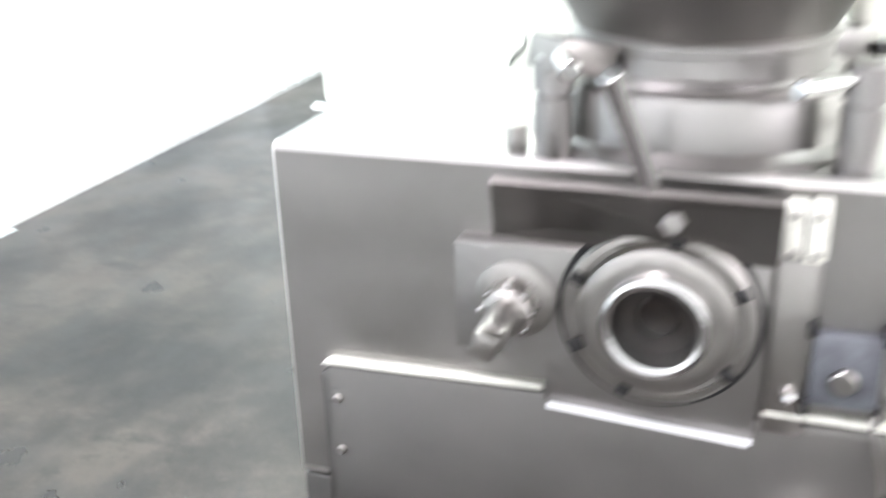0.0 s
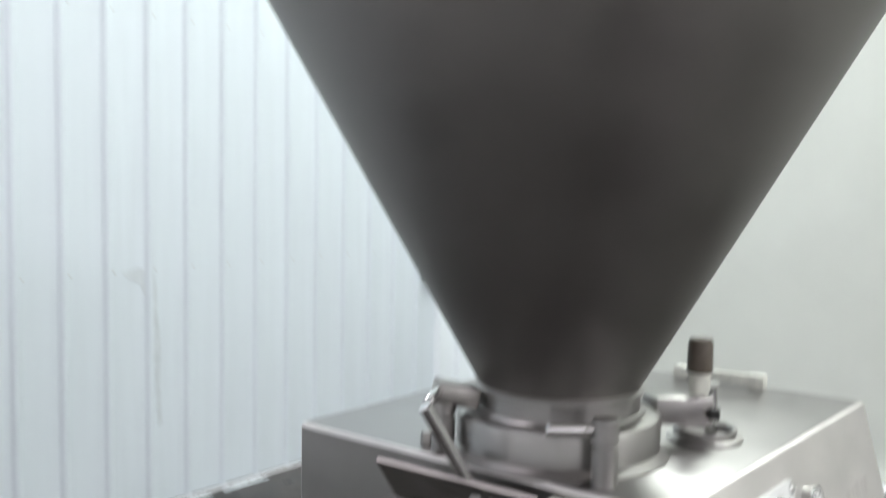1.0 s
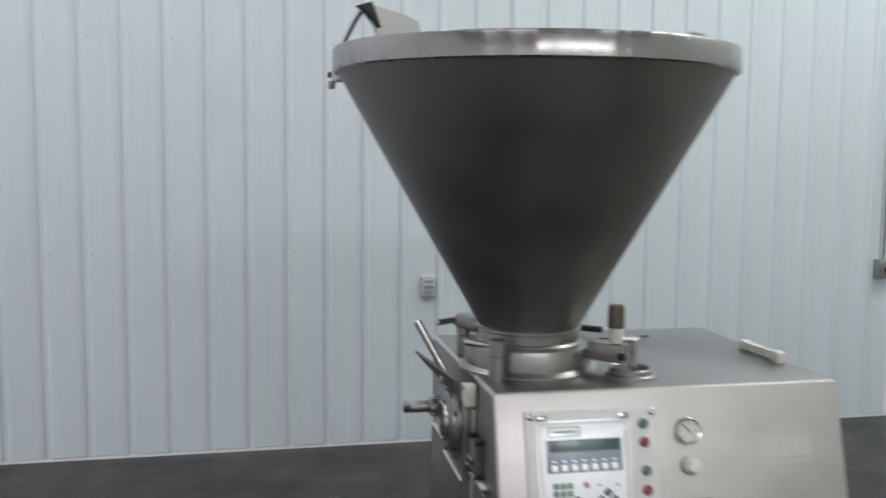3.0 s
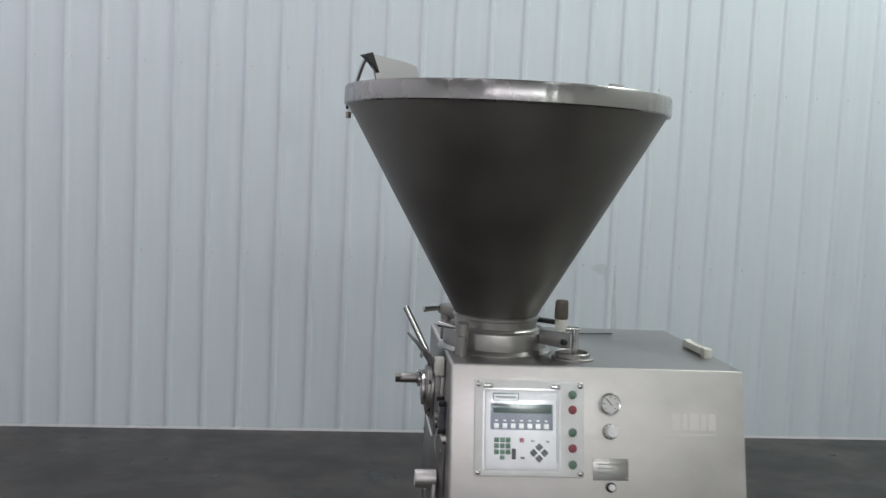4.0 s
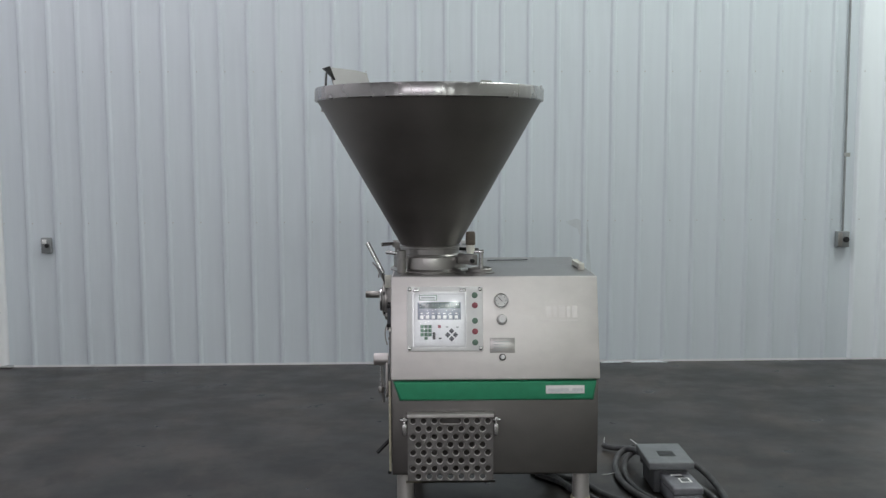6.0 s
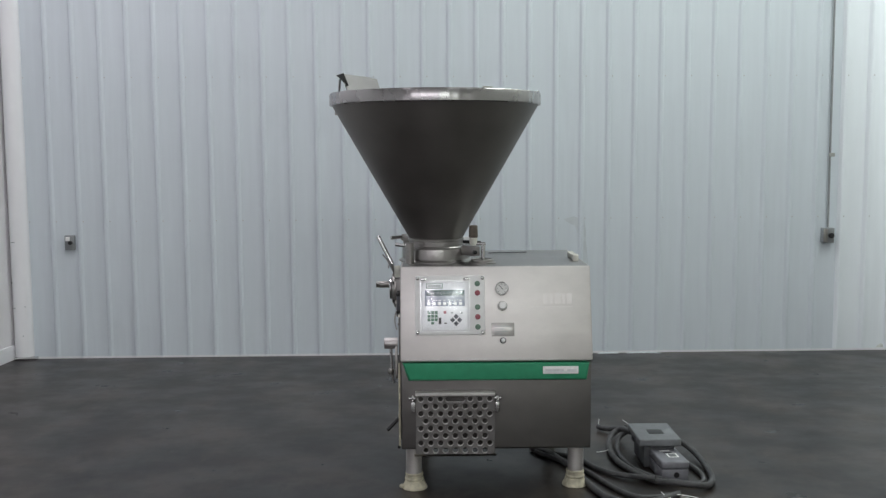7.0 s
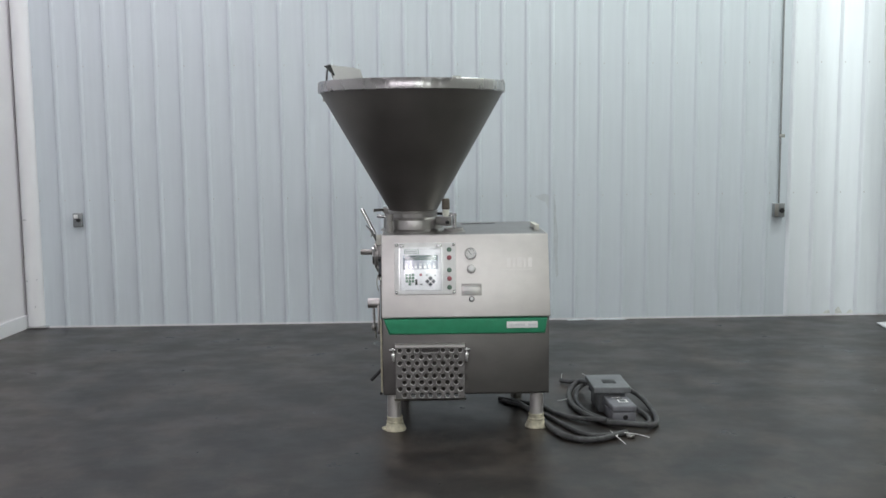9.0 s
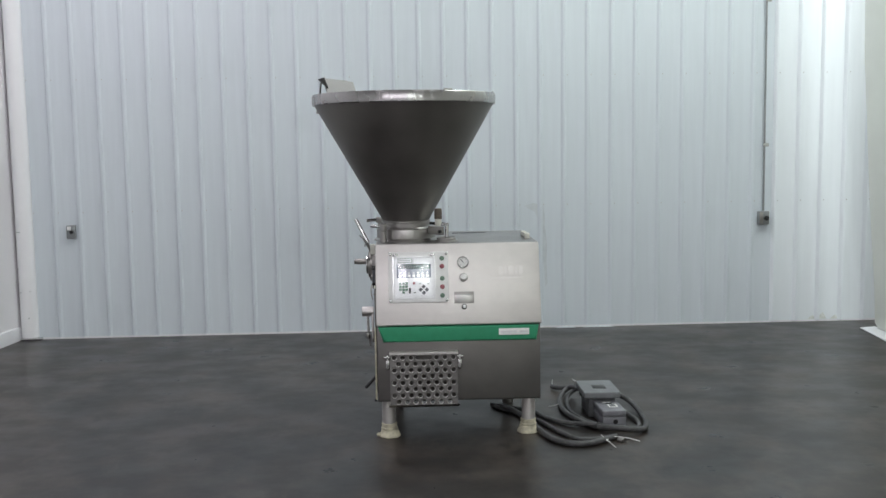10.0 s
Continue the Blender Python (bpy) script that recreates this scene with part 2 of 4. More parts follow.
def prism(points, lo, hi, axis="x", bevel=0.0, bm=None):
    """A flat outline pushed along an axis. points: the two other coordinates, in order."""
    bm = bm or bmesh.new()

    def at(p, v):
        return {"x": (v, p[0], p[1]), "y": (p[0], v, p[1]), "z": (p[0], p[1], v)}[axis]
    a = [bm.verts.new(at(p, lo)) for p in points]
    b = [bm.verts.new(at(p, hi)) for p in points]
    n = len(points)
    faces = [bm.faces.new(a), bm.faces.new(list(reversed(b)))]
    for i in range(n):
        faces.append(bm.faces.new((a[i], b[i], b[(i + 1) % n], a[(i + 1) % n])))
    if bevel:
        edges = list({e for fc in faces for e in fc.edges})
        bmesh.ops.bevel(bm, geom=edges, offset=bevel, segments=2, profile=0.5, affect="EDGES")
    return bm


def lathe(profile, centre=(0, 0, 0), turn=None, segs=48, bm=None, closed=False):
    """Turn (radius, height) pairs about z; turn: a rotation matrix for another axis."""
    bm = bm or bmesh.new()
    m = Matrix.Translation(centre) @ (turn or Matrix.Identity(4))
    rings = []
    for r, z in profile:
        if r < 1e-6:
            rings.append([bm.verts.new(m @ Vector((0, 0, z)))])
        else:
            rings.append([bm.verts.new(m @ Vector((r * math.cos(a), r * math.sin(a), z)))
                          for a in [2 * math.pi * i / segs for i in range(segs)]])
    pairs = list(zip(rings, rings[1:])) + ([(rings[-1], rings[0])] if closed else [])
    for a, b in pairs:
        for i in range(segs):
            j = (i + 1) % segs
            if len(a) == 1 and len(b) == 1:
                continue
            if len(a) == 1:
                bm.faces.new((a[0], b[i], b[j]))
            elif len(b) == 1:
                bm.faces.new((a[i], a[j], b[0]))
            else:
                bm.faces.new((a[i], a[j], b[j], b[i]))
    return bm


def along(d):
    """Rotation that takes z to the direction d."""
    return Vector(d).to_track_quat("Z", "Y").to_matrix().to_4x4()


def rod(a, b, r, r2=None, edge=0.002, segs=20, bm=None):
    a, b = Vector(a), Vector(b)
    n = (b - a).length
    r2 = r if r2 is None else r2
    return lathe([(0, 0), (r - edge, 0), (r, edge), (r2, n - edge), (r2 - edge, n), (0, n)], a, along(b - a), segs, bm)


def tube(points, r, name, material, parent=None, label="", res=10):
    """A round cord through points, as a mesh."""
    cu = bpy.data.curves.new(name, "CURVE")
    cu.dimensions, cu.bevel_depth, cu.bevel_resolution, cu.resolution_u = "3D", r, 3, res
    cu.use_fill_caps = True
    sp = cu.splines.new("NURBS")
    sp.points.add(len(points) - 1)
    for p, q in zip(sp.points, points):
        p.co = (*q, 1)
    sp.order_u, sp.use_endpoint_u = 4, True
    tmp = bpy.data.objects.new(name, cu)
    scene.collection.objects.link(tmp)
    me = bpy.data.meshes.new_from_object(tmp.evaluated_get(bpy.context.evaluated_depsgraph_get()))
    bpy.data.objects.remove(tmp)
    bpy.data.curves.remove(cu)
    for fc in me.polygons:
        fc.use_smooth = True
    me.materials.clear()
    me.materials.append(material)
    return place(name, me, parent, None, label)


# ---- the hall ----
def wall_y(x):
    """The ribbed wall runs a little askew to the machine."""
    return 3.05 + 0.014 * x


floor = tagged(part("floor", box((-5.3, -14.2, -0.15), (8.4, 4.0, 0.0)), CONCRETE),
               "dark sealed concrete floor with drag marks and stains", "floor", kind="structure")
ceiling = tagged(part("ceiling", box((-5.3, -14.2, CEILING), (8.4, 4.0, CEILING + 0.15)), CEIL),
                 "plain white hall ceiling above the lamps", "ceiling", kind="structure")
tagged(part("wall_south", box((-5.3, -14.2, 0), (8.4, -14.0, CEILING)), GREY_BOARD),
       "plain pale wall closing the hall", "wall", kind="structure")

ANGLE = math.degrees(math.atan(0.014))
wall_north = tagged(part("wall_north", box((-3.6, 0.03, 0), (8.3, 0.2, CEILING)), WHITE_BOARD,
                         m=pose(0, 3.05, 0, 0, 0, ANGLE)),
                    "white ribbed sheet-metal wall with rows of screws", "wall", kind="structure")
PITCH = 0.2032


def sheet_profile(deep):
    """One bay of sheet with its raised rib: width along x, depth towards the room."""
    return [(0.0, 0.0), (0.004, 0.1 * deep), (0.013, 0.92 * deep), (0.017, deep), (0.032, deep), (0.036, 0.92 * deep), (0.045, 0.1 * deep), (0.049, 0.0), (PITCH, 0.0)]


def wall_sheet(deep, material):
    bm = bmesh.new()
    prof = sheet_profile(deep)
    cols = [[bm.verts.new((x, off - d, z)) for z in (0.012, 1.06, 2.15, CEILING)]
            for x, d in prof for off in (0.0,)]
    for a, b in zip(cols, cols[1:]):
        for i in range(3):
            bm.faces.new((a[i], b[i], b[i + 1], a[i + 1]))
    made = bmesh.ops.extrude_face_region(bm, geom=bm.faces[:])
    bmesh.ops.translate(bm, vec=(0, 0.012, 0), verts=[v for v in made["geom"] if isinstance(v, bmesh.types.BMVert)])
    return mesh_of("sheet", bm, material, angle=60)


SHEET = wall_sheet(0.016, WHITE_WALL)
# East bays: deeper ribs, with the extra light in the paint
SHEET_LIT = wall_sheet(0.030, LIT_SHEET)
RIB0 = -2.985
BASE = pose(0, 3.05, 0, 0, 0, ANGLE)
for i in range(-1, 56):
    place("sheet", SHEET_LIT if i >= 31 else SHEET, wall_north, BASE @ pose(RIB0 + i * PITCH, 0, 0))
screws = bmesh.new()
for i in range(-1, 56):
    for z in (1.06, 2.15, 3.3):
        c = BASE @ Vector((RIB0 + i * PITCH + 0.055, 0.0, z))
        lathe([(0.005, 0.0), (0.005, 0.003), (0.0, 0.005)], c, along((0, -1, 0)), 8, screws)
tagged(part("screws", screws, HOUSING, wall_north, "small grey screw heads"), kind="stuff")
tagged(part("trim_base_channel", box((-3.05, -0.02, 0.0), (8.2, -0.017, 0.014)), WHITE_TRIM, m=BASE),
       "thin pale metal channel along the foot of the ribbed wall", "trim", kind="structure")

# Left end wall, its kerb and the white corner post


def side_wall(name, a, b, thick, z0, z1, material):
    (x0, y0), (x1, y1) = a, b
    return part(name, prism([(x0, y0), (x1, y1), (x1 + thick, y1), (x0 + thick, y0)], z0, z1, "z"), material)


tagged(side_wall("wall_west", (-3.082, 3.03), (-4.785, -14.0), -0.2, 0, CEILING, WHITE_BOARD),
       "smooth white side wall with a low kerb", "wall", kind="structure")
tagged(side_wall("baseboard_west", (-3.072, 2.98), (-4.766, -14.0), -0.02, 0.0, 0.11, WHITE_TRIM),
       "low white kerb along the side wall", "baseboard", kind="structure")
post_round = [(-3.005 + 0.069 * math.cos(radians(a)), 2.985 + 0.062 * math.sin(radians(a))) for a in range(180, 361, 15)]
corner_post = tagged(part("corner_post", prism(post_round + [(-2.936, 3.003), (-3.074, 3.003)], 0.022, CEILING, "z"), POST_WHITE),
                     "glossy white half-round corner post, scuffed near its foot", "post", kind="structure")
for x, y, z, w, h in ((-3.045, 2.9325, 0.405, 0.022, 0.004), (-3.03, 2.928, 0.91, 0.034, 0.006), (-2.965, 2.934, 0.415, 0.012, 0.004), (-2.985, 2.926, 0.19, 0.006, 0.01), (-3.060, 2.945, 0.60, 0.008, 0.012)):
    part("scratch", box((x - w / 2, y - 0.0035, z - h / 2), (x + w / 2, y + 0.004, z + h / 2), 0.001), GREY_INK, corner_post)
tagged(part("trim_corner_foot", box((-3.07, 2.93, 0.0), (-2.90, 2.985, 0.02), 0.003), STEEL_BRIGHT), "bright metal shoe under the corner post", "trim", kind="structure")

# Right end: free-standing cream partition that leans a little and spreads into a flange on the floor
EAST = [(4.075, 0.010), (4.045, 0.06), (4.03, 0.35), (3.965, 1.1), (3.89, 2.2), (3.865, 3.2), (3.86, CEILING)]


def partition():
    """A bent sheet with thickness, running parallel to the west wall."""
    bm = bmesh.new()
    loop = EAST + [(x + 0.03, z) for x, z in reversed(EAST)]
    ends = []
    for y in (-14.0, 2.66):
        ends.append([bm.verts.new((x - 0.1 * (2.66 - y), y, z)) for x, z in loop])
    n = len(loop)
    bm.faces.new(ends[0])
    bm.faces.new(ends[1][::-1])
    for i in range(n):
        j = (i + 1) % n
        bm.faces.new((ends[0][i], ends[1][i], ends[1][j], ends[0][j]))
    return bm


cream_wall = tagged(part("wall_east", partition(), CREAM_BOARD), "plain cream side partition with a floor flange", "wall", kind="structure")
part("flange", prism([(3.942, 2.702), (4.09, 2.735), (4.09, 2.60), (2.43, -13.9), (2.28, -13.9)], 0.002, 0.012, "z", 0.002), WHITE_TRIM, cream_wall)
tagged(part("wall_east_return", box((8.2, -14.0, 0), (8.35, 3.15, CEILING)), WHITE_BOARD), "plain white wall behind the partition", "wall", kind="structure")


def ceiling_lamp(x, y, watts, colour):
    """A strip fixture; those at the south end run across the hall."""
    lamp = root("ceiling_light", (x, y, CEILING), "white strip light fixture on the hall ceiling", "ceiling light", "hall lamps")
    turn = pose(x, y, CEILING, 0, 0, 90 if y < -5 else 0)
    part("housing", prism([(-0.28, 0), (-0.32, -0.1), (-0.315, -0.1), (-0.27, -0.03), (0.27, -0.03), (0.315, -0.1), (0.32, -0.1), (0.28, 0)],
                          -1.18, 1.18, "y"), HOUSING, lamp, m=turn)
    data = bpy.data.lights.new("strip_lamp", "AREA")
    data.shape, data.size, data.size_y, data.energy = "RECTANGLE", 0.52, 2.3, watts
    data.color = colour
    ob = new("strip_lamp", data)
    ob.matrix_basis = turn @ pose(0, 0, -0.06)


for x, y, watts, colour in LAMPS:
    ceiling_lamp(x, y, watts, colour)


# ---- wall fittings ----
def wall_at(x, z, out=0.0):
    return BASE @ Vector((x, -out, z))


def socket_box(x, z, w, h, d, name, label, material):
    c = wall_at(x, z)
    s = root(name, (c.x, c.y, z), label, "wall box")
    part("body", box((c.x - w / 2, c.y - d, z - h / 2), (c.x + w / 2, c.y + 0.002, z + h / 2), 0.006), material, s)
    return s, c


out_a, c = socket_box(3.236, 0.915, 0.09, 0.115, 0.055, "switch_box", "grey metal switch box at the foot of a conduit", LIGHT_BOX)
part("plug", rod((c.x + 0.016, c.y - 0.053, 0.915), (c.x + 0.016, c.y - 0.075, 0.915), 0.021), BLACK, out_a)
part("cover_plate", box((c.x - 0.041, c.y - 0.059, 0.865), (c.x - 0.010, c.y - 0.0555, 0.965), 0.001), STEEL_DARK, out_a)
part("conduit", rod((c.x, c.y - 0.03, 0.975), (c.x - 0.016, c.y - 0.03, CEILING - 0.002), 0.008), LIGHT_BOX, out_a, "thin grey steel conduit pipe")
for z in (1.54, 2.75):
    bm = box((c.x - 0.02, c.y - 0.048, z - 0.014), (c.x + 0.028, c.y - 0.044, z + 0.014), 0.001)
    part("pipe_strap", bm, STEEL_BRIGHT, out_a)
out_b, c = socket_box(-2.625, 0.90, 0.075, 0.115, 0.03, "socket_box", "small worn metal socket on the ribbed wall", LIGHT_BOX)
part("plug", rod((c.x + 0.01, c.y - 0.028, 0.90), (c.x + 0.01, c.y - 0.05, 0.90), 0.015), BLACK, out_b)
part("cap", box((c.x - 0.025, c.y - 0.045, 0.915), (c.x + 0.004, c.y - 0.03, 0.945), 0.002), WHITE_LABEL, out_b)
out_c, c = socket_box(0.43, 0.865, 0.075, 0.115, 0.025, "double_socket", "pale double wall socket with grey outlets", HOUSING)
for dz in (-0.028, 0.0, 0.028):
    part("outlet_slot", box((c.x - 0.024, c.y - 0.029, 0.865 + dz - 0.006), (c.x + 0.024, c.y - 0.0265, 0.865 + dz + 0.006)), GREY_INK, out_c)

# Grey scuff where something rubbed the sheet
bm = bmesh.new()
pts = [(1.17, 1.055), (1.25, 1.075), (1.33, 1.05), (1.345, 0.98), (1.35, 0.86), (1.365, 0.72), (1.36, 0.55), (1.37, 0.38), (1.35, 0.36), (1.335, 0.55), (1.325, 0.72), (1.31, 0.86), (1.285, 0.94), (1.26, 1.00), (1.20, 1.03)]
prism(pts, -0.0012, 0.001, "y", 0.0, bm)
part("scuff", bm, SCUFF, wall_north, "faint grey scuff on the sheet", m=BASE)
for x0, w, h in ((3.70, 0.045, 0.05), (3.79, 0.04, 0.075), (3.90, 0.04, 0.05)):
    bm = prism([(x0 - w, 0.016), (x0 + w, 0.016), (x0 + w * 0.7, h * 0.5), (x0 + w * 0.2, h), (x0 - w * 0.3, h * 0.8), (x0 - w * 0.8, h * 0.4)], -0.0012, 0.001, "y")
    part("damp_mark", bm, DAMP, wall_north, "yellowish damp mark at the foot of the sheet", m=BASE)
# Loose film by the wall foot
for x, w, a in ((1.52, 0.16, 3), (1.80, 0.27, -1)):
    bm = bmesh.new()
    n = 15
    rows = [[bm.verts.new((w * (i / (n - 1) - 0.5), 0.009 * j - 0.01, 0.002 + 0.015 * abs(math.sin(i * 1.3 + j)) * (0.2 + j * 0.4) * math.sin(math.pi * (i + 0.6) / n))) for i in range(n)] for j in range(3)]
    for r0, r1 in zip(rows, rows[1:]):
        for i in range(n - 1):
            bm.faces.new((r0[i], r0[i + 1], r1[i + 1], r1[i]))
    made = bmesh.ops.extrude_face_region(bm, geom=bm.faces[:])
    bmesh.ops.translate(bm, vec=(0, 0, 0.0015), verts=[v for v in made["geom"] if isinstance(v, bmesh.types.BMVert)])
    tagged(part("film_scrap", bm, SCUFF, m=pose(x, wall_y(x) - 0.06, 0, 0, 0, a)), "crumpled pale plastic film strip by the wall foot", "scrap", "film scraps")

# ---- the filling machine ----
W, D, TOP = 0.876, 0.72, 1.052
machine = root("filling_machine", (0.43, 0.3, 0), "stainless steel filling machine with conical hopper and green band", "filling machine")

# Upper body: front face leans, lower edge nearer
profile = [(0.0, TOP), (-0.114, 0.633), (-0.104, 0.628), (0.05, 0.628), (D, 0.628), (D, TOP)]
part("upper_body", prism(profile, 0.0, W, "x", 0.006), STEEL_FACE, machine, "satin stainless steel housing with leaning front")
# Thin overlay added to darken the end wall; the housing is one steel
part("end_shade_sheet", prism([(0.006, TOP - 0.008), (-0.100, 0.640), (D - 0.006, 0.640), (D - 0.006, TOP - 0.008)], -0.0016, 0.001, "x"), END_SHADED, machine, "added end sheet, darkened for the less lit outlet end")
# Overlay added so the top can be toned darker than the front
part("top_shade_sheet", box((0.007, 0.008, TOP - 0.001), (W - 0.007, D - 0.006, TOP + 0.0012), 0.0005), STEEL_TOP, machine, "added smooth top sheet, grey wall reflection put into its colour")
# Cabinet below the leaning front: its shade is in the base colour
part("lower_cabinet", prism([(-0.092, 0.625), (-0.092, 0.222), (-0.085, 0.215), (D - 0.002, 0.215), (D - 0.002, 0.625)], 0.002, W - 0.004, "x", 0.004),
     STEEL_SHADED, machine, "stainless steel lower cabinet, dark floor reflection put into its colour")
bm = bmesh.new()
front = [(0.014, -0.118, 0.622), (0.858, -0.118, 0.622), (0.842, -0.108, 0.548), (0.044, -0.108, 0.548)]
back = [(0.006, -0.0925, 0.624), (0.864, -0.0925, 0.624), (0.852, -0.0925, 0.538), (0.034, -0.0925, 0.538)]
fv, bv = [bm.verts.new(p) for p in front], [bm.verts.new(p) for p in back]
bm.faces.new(fv)
bm.faces.new(bv[::-1])
for i in range(4):
    bm.faces.new((fv[i], bv[i], bv[(i + 1) % 4], fv[(i + 1) % 4]))
bmesh.ops.bevel(bm, geom=bm.edges[:], offset=0.0025, segments=2, profile=0.5, affect="EDGES")
band = part("green_band", bm, GREEN, machine, "glossy green bevelled trim band")
part("label_plate", box((-0.081, -0.001, -0.0175), (0.081, 0.001, 0.0175), 0.0008), WHITE_LABEL, band, "white printed label plate",
           m=pose(0.728, -0.1175, 0.590, -7.5))
for x, w in ((-0.028, 0.085), (0.052, 0.045)):
    part("print_bar", box((x - w / 2, -0.0018, -0.006), (x + w / 2, -0.0011, 0.004)), PALE_INK, band, m=pose(0.728, -0.1175, 0.590, -7.5))

# Frame of the leaning face: local x right, local z up the slope, local -y out; s is measured down from the top edge
TILT = math.degrees(math.atan2(0.114, 0.419))


def on_face(x, s, out=0.0):
    return Matrix.Translation((0, 0, TOP)) @ pose(0, 0, 0, -TILT) @ pose(x, -out, -s)


def face_box(name, x0, s0, x1, s1, out0, out1, material, parent, bevel=0.0, label=""):
    cx, cs = (x0 + x1) / 2, (s0 + s1) / 2
    return part(name, box((x0 - cx, -out1, s0 - cs), (x1 - cx, -out0, s1 - cs), bevel), material, parent, label, on_face(cx, cs))


def face_turn(name, x, s, prof, material, parent, label="", segs=28):
    return part(name, lathe(prof, (0, 0, 0), along((0, -1, 0)), segs), material, parent, label, on_face(x, s))


control = face_box("control_panel", 0.067, 0.043, 0.386, 0.315, -0.001, 0.012, WHITE_PANEL, machine, 0.003, "white control panel with keypad, display and buttons")
face_box("membrane_board", 0.096, 0.07, 0.314, 0.298, 0.011, 0.016, MEMBRANE, control, 0.002, "pale membrane keyboard")
face_box("logo_frame", 0.118, 0.080, 0.194, 0.103, 0.0155, 0.0166, KEY_GREEN, control, 0.0004)
face_box("logo_field", 0.121, 0.083, 0.191, 0.100, 0.0162, 0.0172, MEMBRANE, control, 0.0003)
face_box("print_bar", 0.128, 0.0885, 0.184, 0.0945, 0.0168, 0.0176, GREY_INK, control)
face_box("key_field", 0.112, 0.110, 0.294, 0.184, 0.0155, 0.0168, SLATE, control, 0.0004)
face_box("display", 0.120, 0.111, 0.290, 0.137, 0.0163, 0.0178, DISPLAY, control, 0.0005, "dark green display window")
for i in range(7):
    face_box("soft_key", 0.1225 + i * 0.0242, 0.166, 0.1225 + i * 0.0242 + 0.014, 0.180, 0.0163, 0.0178, WHITE_LABEL, control, 0.0005)
    face_box("print_bar", 0.1245 + i * 0.0242, 0.156, 0.1245 + i * 0.0242 + 0.009, 0.160, 0.0163, 0.0175, WHITE_LABEL, control)
for i in range(3):
    for j in range(3):
        face_box("green_key", 0.1235 + i * 0.0165, 0.206 + j * 0.0168, 0.1235 + i * 0.0165 + 0.014, 0.206 + j * 0.0168 + 0.014, 0.0155, 0.0175, KEY_GREEN, control, 0.0008)
face_box("green_key", 0.140, 0.2564, 0.154, 0.268, 0.0155, 0.0175, KEY_GREEN, control, 0.0008)
face_box("black_key", 0.1745, 0.237, 0.1865, 0.267, 0.0155, 0.0175, BLACK, control, 0.0008)
face_box("red_key", 0.197, 0.207, 0.2095, 0.219, 0.0155, 0.0175, BTN_RED, control, 0.0008)
face_box("print_bar", 0.200, 0.260, 0.212, 0.2655, 0.0155, 0.0172, BLACK, control)
for x, s in ((0.230, 0.212), (0.274, 0.213)):
    face_box("print_bar", x, s, x + 0.010, s + 0.006, 0.0155, 0.0168, GREY_INK, control)
for dx, ds in ((0, -0.016), (0, 0.016), (-0.016, 0), (0.016, 0)):
    part("arrow_key", box((-0.0085, -0.0175, -0.0085), (0.0085, -0.0155, 0.0085), 0.0008), KEY_DARK, control, m=on_face(0.254 + dx, 0.248 + ds) @ pose(0, 0, 0, 0, 45, 0))
# Clear lid over the keyboard: a blown blister with round corners inside a flat flange


def blister():
    """Thin domed shell: rings of a rounded rectangle, outside then inside."""
    bm = bmesh.new()
    w, h, n = 0.1135, 0.118, 48

    def ring(inset, out, r):
        vs = []
        for k in range(n):
            a = 2 * math.pi * (k + 0.5) / n
            c, q = math.cos(a), math.sin(a)
            x = math.copysign(w - inset - r, c) + r * c
            z = math.copysign(h - inset - r, q) + r * q
            vs.append(bm.verts.new((x, -out, z)))
        return vs
    shape = [(0.0, 0.0125, 0.010), (0.0, 0.0145, 0.010), (0.009, 0.0150, 0.016), (0.012, 0.0225, 0.020), (0.017, 0.0255, 0.024), (0.035, 0.0275, 0.03), (0.075, 0.0290, 0.03)]
    outer = [ring(*p) for p in shape]
    inner = [ring(i + 0.0012 * (k > 1), o - 0.0014, r) for k, (i, o, r) in enumerate(shape[1:])]
    for rings in (outer, inner):
        for a, b in zip(rings, rings[1:]):
            for k in range(n):
                j = (k + 1) % n
                bm.faces.new((a[k], a[j], b[j], b[k]))
        bm.faces.new(rings[-1])
    for k in range(n):
        j = (k + 1) % n
        bm.faces.new((outer[0][k], outer[0][j], inner[0][j], inner[0][k]))
    return bm


lid = part("clear_lid", blister(), COVER, control, "clear blown plastic lid over the keyboard", on_face(0.2035, 0.1835))
lid.visible_shadow = False
for x in (0.105, 0.302):
    face_box("lid_hinge", x - 0.014, 0.053, x + 0.014, 0.066, 0.0115, 0.021, STEEL_BRIGHT, control, 0.003)
for x, s in ((0.078, 0.055), (0.376, 0.055), (0.078, 0.304), (0.376, 0.304)):
    face_turn("panel_screw", x, s, [(0.0085, 0.012), (0.0085, 0.0145), (0.006, 0.0165), (0, 0.017)], STEEL_BRIGHT, control, segs=16)
for s, mt in ((0.081, BTN_GREEN), (0.124, BTN_RED), (0.189, BTN_GREEN), (0.234, BTN_RED), (0.280, BTN_GREEN)):
    face_turn("button", 0.353, s, [(0.0125, 0.012), (0.0125, 0.0132), (0.0112, 0.0145), (0.0108, 0.0160), (0.008, 0.0172), (0, 0.0174)], mt, control)
gauge = face_turn("pressure_gauge", 0.465, 0.104, [(0.0315, 0), (0.0315, 0.016), (0.029, 0.019), (0.0255, 0.018), (0.0245, 0.012), (0, 0.012)], STEEL_BRIGHT, machine, "round steel vacuum gauge with pale dial")
face_turn("dial", 0.465, 0.104, [(0.0250, 0.0122), (0.0250, 0.0165), (0, 0.0165)], DIAL, gauge)
